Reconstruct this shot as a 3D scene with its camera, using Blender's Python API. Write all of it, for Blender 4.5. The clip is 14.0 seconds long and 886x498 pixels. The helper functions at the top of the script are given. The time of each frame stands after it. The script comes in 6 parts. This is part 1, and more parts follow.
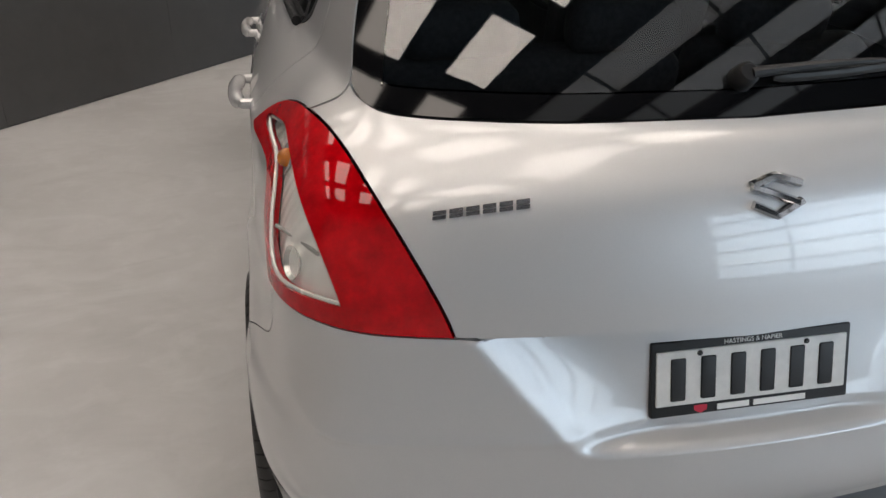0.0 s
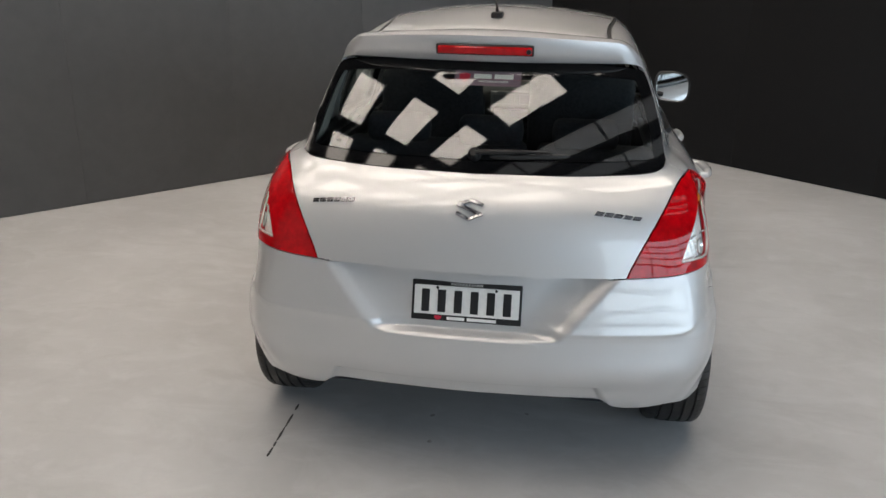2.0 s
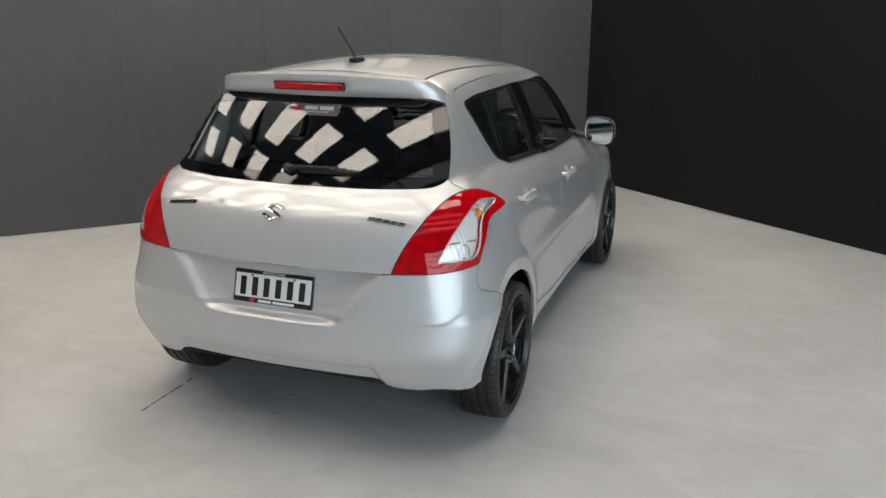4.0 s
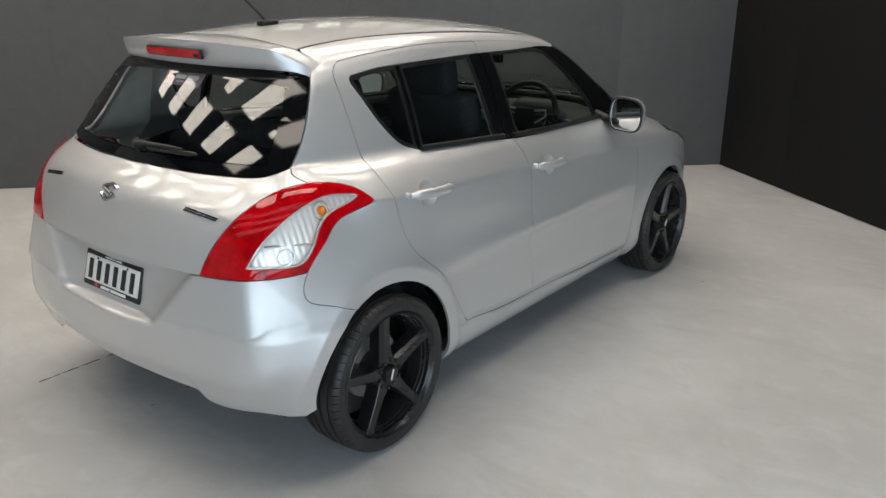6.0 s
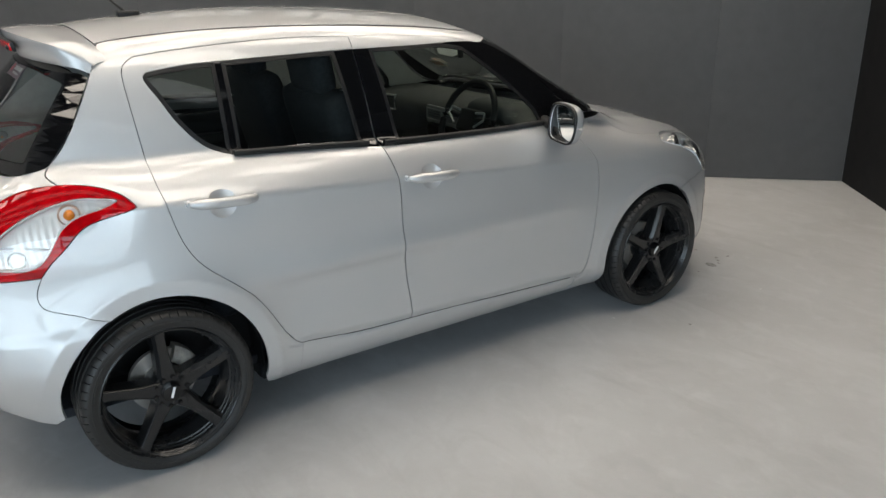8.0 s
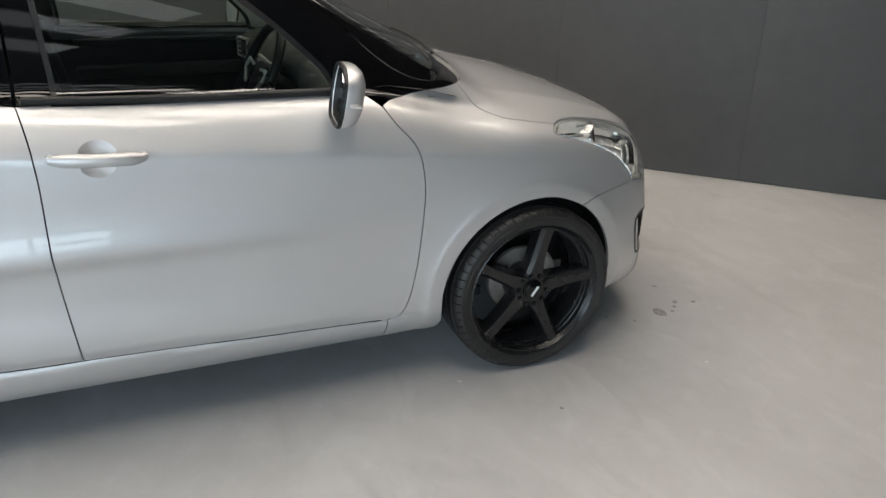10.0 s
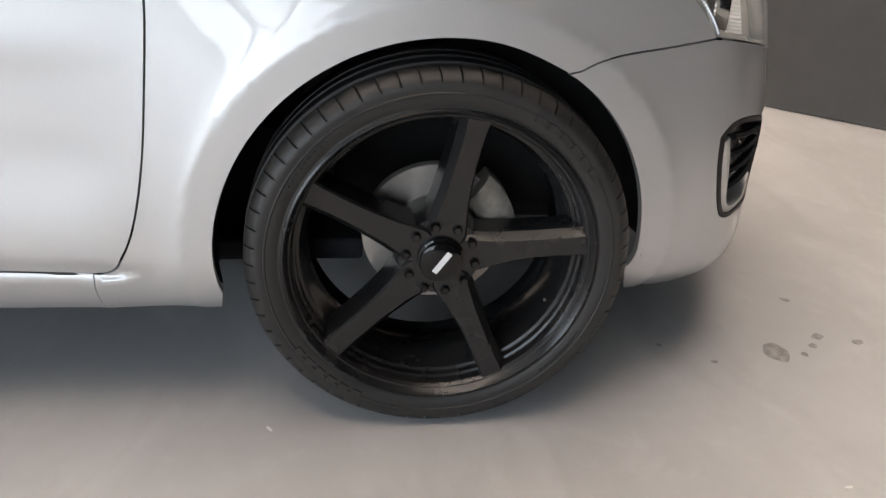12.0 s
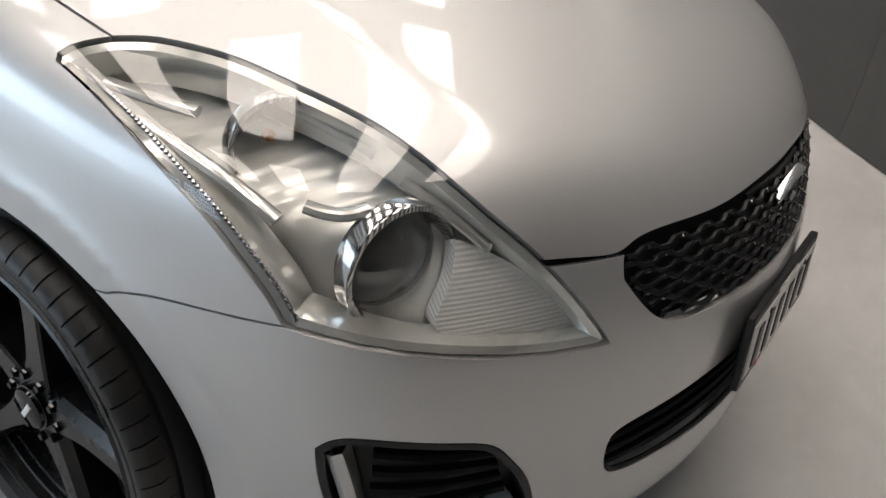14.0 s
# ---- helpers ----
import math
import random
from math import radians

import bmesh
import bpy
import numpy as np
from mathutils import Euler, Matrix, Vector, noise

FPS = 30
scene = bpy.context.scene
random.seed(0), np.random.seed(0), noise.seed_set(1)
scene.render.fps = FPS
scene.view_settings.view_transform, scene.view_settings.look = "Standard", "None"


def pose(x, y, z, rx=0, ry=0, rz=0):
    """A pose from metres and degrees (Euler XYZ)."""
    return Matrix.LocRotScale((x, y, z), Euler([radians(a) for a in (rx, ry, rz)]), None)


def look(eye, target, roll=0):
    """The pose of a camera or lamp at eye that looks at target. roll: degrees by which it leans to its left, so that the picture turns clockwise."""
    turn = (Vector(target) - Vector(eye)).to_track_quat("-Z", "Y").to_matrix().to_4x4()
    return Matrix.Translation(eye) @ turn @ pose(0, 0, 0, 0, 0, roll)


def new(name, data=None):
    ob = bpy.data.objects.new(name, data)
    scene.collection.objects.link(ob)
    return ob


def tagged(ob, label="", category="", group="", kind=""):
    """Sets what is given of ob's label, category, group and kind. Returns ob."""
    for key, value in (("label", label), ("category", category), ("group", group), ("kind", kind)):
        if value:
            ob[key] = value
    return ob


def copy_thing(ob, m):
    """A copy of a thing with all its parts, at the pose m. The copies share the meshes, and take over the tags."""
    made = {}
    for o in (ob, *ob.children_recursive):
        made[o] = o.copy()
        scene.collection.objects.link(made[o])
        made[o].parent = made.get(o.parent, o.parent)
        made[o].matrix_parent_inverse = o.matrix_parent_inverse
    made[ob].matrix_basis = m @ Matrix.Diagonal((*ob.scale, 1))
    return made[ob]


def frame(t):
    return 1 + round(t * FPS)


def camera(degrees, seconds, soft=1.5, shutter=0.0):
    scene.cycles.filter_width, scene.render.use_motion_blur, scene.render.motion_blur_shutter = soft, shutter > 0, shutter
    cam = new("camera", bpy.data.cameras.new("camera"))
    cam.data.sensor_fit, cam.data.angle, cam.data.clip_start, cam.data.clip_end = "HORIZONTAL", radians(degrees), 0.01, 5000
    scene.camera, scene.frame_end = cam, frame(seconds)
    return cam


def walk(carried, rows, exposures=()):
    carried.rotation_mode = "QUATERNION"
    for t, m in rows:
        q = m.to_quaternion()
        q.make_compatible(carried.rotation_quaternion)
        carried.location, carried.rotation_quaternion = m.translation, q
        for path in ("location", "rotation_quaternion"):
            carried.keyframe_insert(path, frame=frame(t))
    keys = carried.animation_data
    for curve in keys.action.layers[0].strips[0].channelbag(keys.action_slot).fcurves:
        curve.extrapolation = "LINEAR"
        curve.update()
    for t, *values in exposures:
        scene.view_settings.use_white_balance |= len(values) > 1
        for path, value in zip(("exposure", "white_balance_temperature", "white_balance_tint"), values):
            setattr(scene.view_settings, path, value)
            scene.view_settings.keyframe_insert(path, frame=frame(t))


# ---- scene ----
cam = camera(57.0, 14.0)
PATH = [
    (0, (-0.718, -2.778, 1.48), (-0.386, -1.041, 0.545), 0.2),
    (0.5, (-0.585, -3.185, 1.574), (-0.375, -1.389, 0.719), 0.7),
    (1, (-0.300, -3.567, 1.662), (-0.252, -1.65, 0.812), 1.0),
    (1.5, (0.001, -3.898, 1.714), (-0.14, -2.049, 0.964), 0.7),
    (2, (0.276, -4.197, 1.748), (0.003, -2.341, 1.053), 0.8),
    (2.5, (0.628, -4.379, 1.753), (0.25, -2.527, 1.098), 1.4),
    (3, (1.013, -4.535, 1.75), (0.513, -2.699, 1.137), 0.9),
    (3.5, (1.366, -4.575, 1.749), (0.758, -2.759, 1.171), 0.6),
    (3.7, (1.508, -4.531, 1.735), (0.878, -2.72, 1.169), 0.5),
    (5.8, (2.564, -3.361, 1.709), (1.45, -1.826, 1.075), -0.4),
    (6, (2.645, -3.217, 1.714), (1.479, -1.728, 1.065), 0.1),
    (6.5, (2.868, -2.916, 1.728), (1.566, -1.549, 1.07), -0.2),
    (7, (3.131, -2.554, 1.737), (1.698, -1.335, 1.058), -0.5),
    (7.5, (3.3, -2.2, 1.72), (1.797, -1.077, 1.026), -0.9),
    (8, (3.421, -1.835, 1.732), (1.869, -0.779, 1.043), -0.6),
    (8.5, (3.544, -1.421, 1.711), (1.932, -0.455, 1.025), -0.3),
    (10.8, (2.506, 0.48, 1.224), (0.799, 1.08, 0.371), 3.1),
    (11, (2.371, 0.592, 1.104), (0.656, 1.149, 0.239), 3.4),
    (11.5, (2.143, 0.857, 0.86), (0.387, 1.248, -0.014), 2.7),
    (12, (1.954, 1.061, 0.853), (0.161, 1.311, 0.003), 3.0),
    (12.5, (1.854, 1.35, 1.004), (0.04, 1.388, 0.163), 1.6),
    (13, (1.748, 1.646, 1.155), (-0.054, 1.362, 0.335), 2.3),
    (13.2, (1.646, 1.727, 1.193), (-0.106, 1.331, 0.313), 4.4),
    (13.5, (1.526, 1.865, 1.189), (-0.147, 1.286, 0.257), 5.5),
    (14, (1.25, 2.124, 1.183), (-0.194, 1.23, 0.127), 8.1),
]
EXPOSURES = [(0, -.20, 6600, 14), (3.5, .12, 6600, 11), (7, .12, 6600, 10), (8.5, .14, 6600, 10), (11, .42, 6650, 13), (11.6, .56, 6800, 15), (12, .74, 7100, 18), (12.7, .74, 7350, 21), (13.5, .31, 6700, 14), (14, .24, 6500, 13)]
walk(cam, [(t, look(eye, target, roll)) for t, eye, target, roll in PATH], EXPOSURES)


# ---- world and light ----
world = bpy.data.worlds.new("world")
scene.world = world
world.use_nodes = True
sky = world.node_tree.nodes.new("ShaderNodeTexSky")
sky.sky_type = "NISHITA"
sky.sun_disc = False
sky.sun_elevation, sky.sun_rotation = math.radians(40), math.radians(200)
world.node_tree.links.new(sky.outputs["Color"], world.node_tree.nodes["Background"].inputs["Color"])
world.node_tree.nodes["Background"].inputs["Strength"].default_value = 0.1
scene.view_settings.exposure = 0.0
DAY_SOUTH, DAY_COLOR = 480.0, (.70, .87, 1.0)
JOINT_A = 1.04


# ---- materials ----
def material(name, color=(.5, .5, .5), rough=.5, metal=0.0, coat=0.0, coat_rough=.03, emit=0.0, emit_color=(1, 1, 1), glass=0.0, ior=1.45, spec=.5):
    m = bpy.data.materials.new(name)
    m.use_nodes = True
    b = m.node_tree.nodes["Principled BSDF"]
    b.inputs["Base Color"].default_value = (*color, 1)
    b.inputs["Roughness"].default_value = rough
    b.inputs["Metallic"].default_value = metal
    b.inputs["Coat Weight"].default_value = coat
    b.inputs["Coat Roughness"].default_value = coat_rough
    b.inputs["Transmission Weight"].default_value = glass
    b.inputs["IOR"].default_value = ior
    b.inputs["Specular IOR Level"].default_value = spec
    if emit:
        b.inputs["Emission Color"].default_value = (*emit_color, 1)
        b.inputs["Emission Strength"].default_value = emit
    return m


def node(m, kind, **inputs):
    n = m.node_tree.nodes.new(kind)
    for key, value in inputs.items():
        n.inputs[key.replace("_", " ")].default_value = value
    return n


def mottle(m, scale, amount, rough_amount=0.0, bump=0.0, detail=6.0, stretch=(1, 1, 1), bump_scale=None, second=None):
    """Breaks up colour, roughness and relief with noise at one or two sizes."""
    t, b = m.node_tree, m.node_tree.nodes["Principled BSDF"]
    pos = t.nodes.new("ShaderNodeTexCoord")
    mp = t.nodes.new("ShaderNodeMapping")
    mp.inputs["Scale"].default_value = stretch
    t.links.new(pos.outputs["Object"], mp.inputs["Vector"])
    nz = node(m, "ShaderNodeTexNoise", Scale=scale, Detail=detail, Roughness=.6)
    t.links.new(mp.outputs["Vector"], nz.inputs["Vector"])
    fac = nz.outputs["Fac"]
    if second:
        n2 = node(m, "ShaderNodeTexNoise", Scale=second, Detail=4.0, Roughness=.65)
        t.links.new(mp.outputs["Vector"], n2.inputs["Vector"])
        mix = t.nodes.new("ShaderNodeMath")
        mix.operation = "MULTIPLY_ADD"
        mix.inputs[1].default_value = .5
        half = t.nodes.new("ShaderNodeMath")
        half.operation = "MULTIPLY"
        half.inputs[1].default_value = .5
        t.links.new(n2.outputs["Fac"], half.inputs[0])
        t.links.new(fac, mix.inputs[0])
        t.links.new(half.outputs[0], mix.inputs[2])
        fac = mix.outputs[0]
    base = b.inputs["Base Color"].default_value[:3]
    ramp = t.nodes.new("ShaderNodeValToRGB")
    ramp.color_ramp.elements[0].position, ramp.color_ramp.elements[1].position = .3, .7
    ramp.color_ramp.elements[0].color = (*[c * (1 - amount) for c in base], 1)
    ramp.color_ramp.elements[1].color = (*[min(1, c * (1 + amount)) for c in base], 1)
    t.links.new(fac, ramp.inputs["Fac"])
    t.links.new(ramp.outputs["Color"], b.inputs["Base Color"])
    if rough_amount:
        r = b.inputs["Roughness"].default_value
        mr = node(m, "ShaderNodeMapRange")
        mr.inputs["From Min"].default_value, mr.inputs["From Max"].default_value = .3, .7
        mr.inputs["To Min"].default_value, mr.inputs["To Max"].default_value = max(.02, r - rough_amount), min(1, r + rough_amount)
        t.links.new(fac, mr.inputs["Value"])
        t.links.new(mr.outputs["Result"], b.inputs["Roughness"])
    if bump:
        nb = node(m, "ShaderNodeTexNoise", Scale=bump_scale or scale * 12, Detail=5.0)
        t.links.new(mp.outputs["Vector"], nb.inputs["Vector"])
        bp = node(m, "ShaderNodeBump", Strength=bump, Distance=.004)
        t.links.new(nb.outputs["Fac"], bp.inputs["Height"])
        t.links.new(bp.outputs["Normal"], b.inputs["Normal"])
    return m


def sheet_glass(name, tint, ior=1.5, rough=0.0):
    """A thin pane: clear with a tint, and mirror-like towards grazing views."""
    m = bpy.data.materials.new(name)
    m.use_nodes = True
    t = m.node_tree
    t.nodes.remove(t.nodes["Principled BSDF"])
    clear = node(m, "ShaderNodeBsdfTransparent", Color=(*tint, 1))
    gloss = node(m, "ShaderNodeBsdfGlossy", Color=(1, 1, 1, 1), Roughness=rough)
    facing = node(m, "ShaderNodeLayerWeight", Blend=.5)
    power = t.nodes.new("ShaderNodeMath")
    power.operation = "POWER"
    power.inputs[1].default_value = 5.0
    scale = t.nodes.new("ShaderNodeMath")
    scale.operation = "MULTIPLY_ADD"
    f0 = 1.7 * ((ior - 1) / (ior + 1)) ** 2
    scale.inputs[1].default_value, scale.inputs[2].default_value = 1 - f0, f0
    mix = t.nodes.new("ShaderNodeMixShader")
    t.links.new(facing.outputs["Facing"], power.inputs[0])
    t.links.new(power.outputs[0], scale.inputs[0])
    t.links.new(scale.outputs[0], mix.inputs[0])
    t.links.new(clear.outputs[0], mix.inputs[1])
    t.links.new(gloss.outputs[0], mix.inputs[2])
    t.links.new(mix.outputs[0], t.nodes["Material Output"].inputs["Surface"])
    return m


def ribs(m, scale, strength, stretch):
    """Moulded ribs in a reflector or lens."""
    t, b = m.node_tree, m.node_tree.nodes["Principled BSDF"]
    pos = t.nodes.new("ShaderNodeTexCoord")
    mp = t.nodes.new("ShaderNodeMapping")
    mp.inputs["Scale"].default_value = stretch
    t.links.new(pos.outputs["Object"], mp.inputs["Vector"])
    w = node(m, "ShaderNodeTexWave", Scale=scale, Distortion=0.0, Detail=0.0)
    w.bands_direction = "DIAGONAL"
    t.links.new(mp.outputs["Vector"], w.inputs["Vector"])
    bp = node(m, "ShaderNodeBump", Strength=strength, Distance=.003)
    t.links.new(w.outputs["Fac"], bp.inputs["Height"])
    t.links.new(bp.outputs["Normal"], b.inputs["Normal"])
    return m


PAINT = material("silver_paint", (.59, .59, .59), .45, .64, 1.0, .0)
mottle(PAINT, 900, .05, .03, .012, bump_scale=2500)
SATIN_PAINT = mottle(material("satin_silver", (.55, .55, .54), .35, .6), 400, .05)
BLACK_GLOSS = material("gloss_black", (.004, .004, .0045), .05, 0, 0, spec=.5)
BLACK_PLASTIC = mottle(material("black_plastic", (.007, .007, .0075), .42), 60, .25, .08, .15, bump_scale=900)
ARCH_BLACK = mottle(material("arch_felt", (.010, .010, .011), .9), 40, .3, 0, .3)
RUBBER = mottle(material("rubber", (.020, .0192, .0185), .46), 18, .35, .12, .12, bump_scale=500, second=90)
RIM_BLACK = mottle(material("satin_black_alloy", (.012, .012, .0125), .26, .0, .0, .12, spec=.55), 8, .15, .04)
CHROME = material("chrome", (.50, .50, .51), .12, 1.0)
CHROME_DARK = mottle(material("aged_chrome", (.20, .20, .21), .18, 1.0), 90, .3, .05)
DARK_METAL = mottle(material("brake_iron", (.42, .39, .36), .42, .7), 40, .25, .10, .1, second=6, stretch=(1, 1, 1))
RUST = mottle(material("rusty_iron", (.22, .165, .12), .7, .2), 60, .4, .1, .3)
CALIPER = mottle(material("cast_caliper", (.38, .35, .31), .55, .3), 50, .3, .1, .3)
SATIN = mottle(material("satin_reflector", (.78, .78, .76), .16, .65), 20, .1, .05)
REFLECTOR = ribs(material("ribbed_reflector", (.80, .79, .75), .26, .45), 26, .16, (1, 1, 3))
HOUSING = mottle(material("lamp_housing", (.88, .87, .84), .22, .4), 14, .12, .06)
BOWL = ribs(material("fluted_bowl", (.86, .85, .82), .14, .75), 120, .45, (1, 0, .4))
RIBBED = ribs(material("ribbed_housing", (.93, .92, .90), .34, .08), 110, .35, (0, 0, 1))
REFLECTOR = ribs(material("stepped_reflector", (.93, .925, .91), .24, .22), 26, .5, (.5, 1, .2))
GLASS = sheet_glass("tinted_glass", (.70, .75, .71))
REAR_GLASS = sheet_glass("dark_tinted_glass", (.80, .83, .81))
CLEAR = sheet_glass("clear_lens", (.95, .95, .94), 1.45)
LENS = material("projector_glass", (.17, .172, .175), .03, .35, 1.0, .0, spec=1.0)
AMBER = material("amber_bulb", (.80, .24, .02), .2, 0, .3)
RED = mottle(material("red_lens", (.44, .001, .004), .03, 0, 0, .01, spec=.5), 11, .55, .0, second=34)
TRIM = mottle(material("dark_grey_trim", (.022, .023, .025), .6), 30, .25, .1, .2)
DASH = mottle(material("grey_dashboard", (.045, .046, .046), .55), 30, .2, .1, .2)
LINER = mottle(material("pale_headliner", (.42, .41, .38), .9), 20, .1, 0, .2)
FABRIC = mottle(material("dark_seat_cloth", (.020, .022, .028), .92), 80, .35, 0, .4, bump_scale=700)
WHITE = material("white_paint", (.78, .78, .76), .4)
PLATE = mottle(material("plate_white", (.70, .70, .68), .35), 60, .06, .05)
INK = material("plate_black", (.012, .012, .013), .4)
MAUVE = material("sticker_mauve", (.20, .13, .17), .4)
SHIELD = material("shield_red", (.55, .02, .05), .4)


def concrete():
    """Grey painted concrete: soft clouds, pale worn patches, faint dark scuffs and fine grain."""
    m = material("grey_painted_concrete", (.45, .45, .452), .45, spec=.4)
    t, b = m.node_tree, m.node_tree.nodes["Principled BSDF"]
    pos = t.nodes.new("ShaderNodeTexCoord")

    def noise(scale, detail, stretch, lo, hi, distort=0.0, turn=0.0):
        mp = t.nodes.new("ShaderNodeMapping")
        mp.inputs["Scale"].default_value = stretch
        mp.inputs["Rotation"].default_value = (0, 0, turn)
        nz = node(m, "ShaderNodeTexNoise", Scale=scale, Detail=detail, Roughness=.62, Distortion=distort)
        mr = node(m, "ShaderNodeMapRange")
        mr.inputs["From Min"].default_value, mr.inputs["From Max"].default_value = lo, hi
        t.links.new(pos.outputs["Object"], mp.inputs["Vector"])
        t.links.new(mp.outputs["Vector"], nz.inputs["Vector"])
        t.links.new(nz.outputs["Fac"], mr.inputs["Value"])
        return mr.outputs["Result"]

    color = None
    layers = ((noise(1.1, 5.0, (1, 1, 1), .35, .65), (.43, .428, .425), (.51, .508, .508)),
              (noise(2.6, 4.0, (1, 1.6, 1), .50, .74, .8, .6), None, (.63, .63, .632)),
              (noise(7.0, 4.0, (1, 1.3, 1), .54, .78, .5, -.4), None, (.59, .588, .585)),
              (noise(1.9, 5.0, (1, 2.2, 1), .52, .74, 1.0, 1.1), None, (.34, .336, .333)),
              (noise(60, 3.0, (1, 1, 1), .66, .80), None, (.38, .38, .38)))
    for fac, low, high in layers:
        mix = t.nodes.new("ShaderNodeMix")
        mix.data_type = "RGBA"
        if color is None:
            mix.inputs["A"].default_value = (*low, 1)
            t.links.new(fac, mix.inputs["Factor"])
        else:
            half = t.nodes.new("ShaderNodeMath")
            half.operation = "MULTIPLY"
            half.inputs[1].default_value = .34
            t.links.new(fac, half.inputs[0])
            t.links.new(half.outputs[0], mix.inputs["Factor"])
            t.links.new(color, mix.inputs["A"])
        mix.inputs["B"].default_value = (*high, 1)
        color = mix.outputs["Result"]
    t.links.new(color, b.inputs["Base Color"])
    rough = node(m, "ShaderNodeMapRange")
    rough.inputs["To Min"].default_value, rough.inputs["To Max"].default_value = .38, .6
    t.links.new(layers[0][0], rough.inputs["Value"])
    t.links.new(rough.outputs["Result"], b.inputs["Roughness"])
    fine = node(m, "ShaderNodeTexNoise", Scale=45.0, Detail=6.0)
    t.links.new(pos.outputs["Object"], fine.inputs["Vector"])
    bp = node(m, "ShaderNodeBump", Strength=.12, Distance=.004)
    t.links.new(fine.outputs["Fac"], bp.inputs["Height"])
    t.links.new(bp.outputs["Normal"], b.inputs["Normal"])
    return m


FLOOR = concrete()
STAIN = mottle(material("oil_stain", (.29, .28, .27), .6), 60, .35)
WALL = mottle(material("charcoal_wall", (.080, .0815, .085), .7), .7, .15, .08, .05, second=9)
# the same charcoal boards, with the east wall's shade put into the colour
WALL_SHADED = mottle(material("shaded_charcoal_wall", (.010, .010, .0105), .75, spec=.2), .7, .2, .08, .05, second=9)
WALL_PALE = mottle(material("grey_workshop_wall", (.40, .41, .42), .8), .7, .1, .05)
CEILING = mottle(material("dark_ceiling", (.035, .035, .035), .85), .6, .15)
YARD = mottle(material("yard_concrete", (.32, .32, .31), .85), .8, .15)
LAMP = material("light_panel", (.9, .9, .9), .5, emit=6.0, emit_color=(1, .91, .80))
SKYLIGHT = material("translucent_sheet", (.8, .8, .8), .6, emit=.30, emit_color=(1.0, .96, .90))
SIGN_GREY = material("sign_grey", (.6, .6, .58), .5)
MIRROR = material("mirror_glass", (.82, .84, .84), .01, 1.0)
INDICATOR = material("indicator_lens", (.75, .72, .68), .15, .3, .8)
LABEL_CREAM = mottle(material("label_cream", (.62, .54, .40), .6), 60, .1)
LABEL_RED = material("label_print", (.45, .16, .10), .6)


# ---- the car's skin: a smooth implicit surface, metres, x to its right, y ahead, z up ----
def spline(pairs):
    """A natural cubic through (x, y) pairs, straight beyond its ends."""
    xs, ys = np.array(pairs, float).T
    n, h = len(xs), np.diff(xs)
    a, b = np.eye(n), np.zeros(n)
    for i in range(1, n - 1):
        a[i, i - 1:i + 2] = h[i - 1], 2 * (h[i - 1] + h[i]), h[i]
        b[i] = 6 * ((ys[i + 1] - ys[i]) / h[i] - (ys[i] - ys[i - 1]) / h[i - 1])
    m = np.linalg.solve(a, b)

    def value(x):
        x = np.asarray(x, float)
        q = np.clip(x, xs[0], xs[-1])
        i = np.clip(np.searchsorted(xs, q) - 1, 0, n - 2)
        d, e, w = q - xs[i], xs[i + 1] - q, h[i]
        out = (m[i] * e ** 3 + m[i + 1] * d ** 3) / (6 * w) + (ys[i] / w - m[i] * w / 6) * e + (ys[i + 1] / w - m[i + 1] * w / 6) * d
        s0 = (ys[1] - ys[0]) / h[0] - h[0] * m[1] / 6
        s1 = (ys[-1] - ys[-2]) / h[-1] + h[-1] * m[-2] / 6
        return out + np.minimum(x - xs[0], 0) * s0 + np.maximum(x - xs[-1], 0) * s1
    return value


def smax(a, b, k):
    h = np.maximum(k - np.abs(a - b), 0) / k
    return np.maximum(a, b) + h * h * h * k / 6


def smin(a, b, k):
    return -smax(-a, -b, k)


def ease(a, b, x):
    t = np.clip((x - a) / (b - a), 0, 1)
    return t * t * (3 - 2 * t)


HUB_X, AXLE, HUB_Z, TYRE = 0.80, 1.215, 0.297, 0.302
def side_low(y, z):
    """Half the body's width below the belt: a slow arc that breaks at the shoulder line and rolls in at the sill."""
    edge = shoulder(y)
    u = np.maximum(z - edge, 0)
    u = np.where(np.abs(z - edge) < .008, (z - edge + .008) ** 2 / .032, u)
    room = 1.04 - edge
    broken = (.074 + .026 * ease(-.4, .5, y)) * u / room * (.86 + .14 * u / room)
    rolled = 1.05 * np.maximum(z - .78, 0) ** 2
    w = ease(1.20, 1.0, y) * ease(-1.40, -1.20, y)
    hem = hem_line(y)
    foot = .012 * ease(hem + .20, hem + .045, z) - .42 * np.clip(smax(hem + .030 - z, 0 * z, .008), 0, .034) + .012 * ease(hem + .001, hem - .012, z)
    return .820 - .09 * (z - .64) ** 2 - (w * broken + (1 - w) * rolled) - 4.2 * np.maximum(.30 - z, 0) ** 2 + foot * ease(-.84, -.64, y) * ease(.82, .68, y)


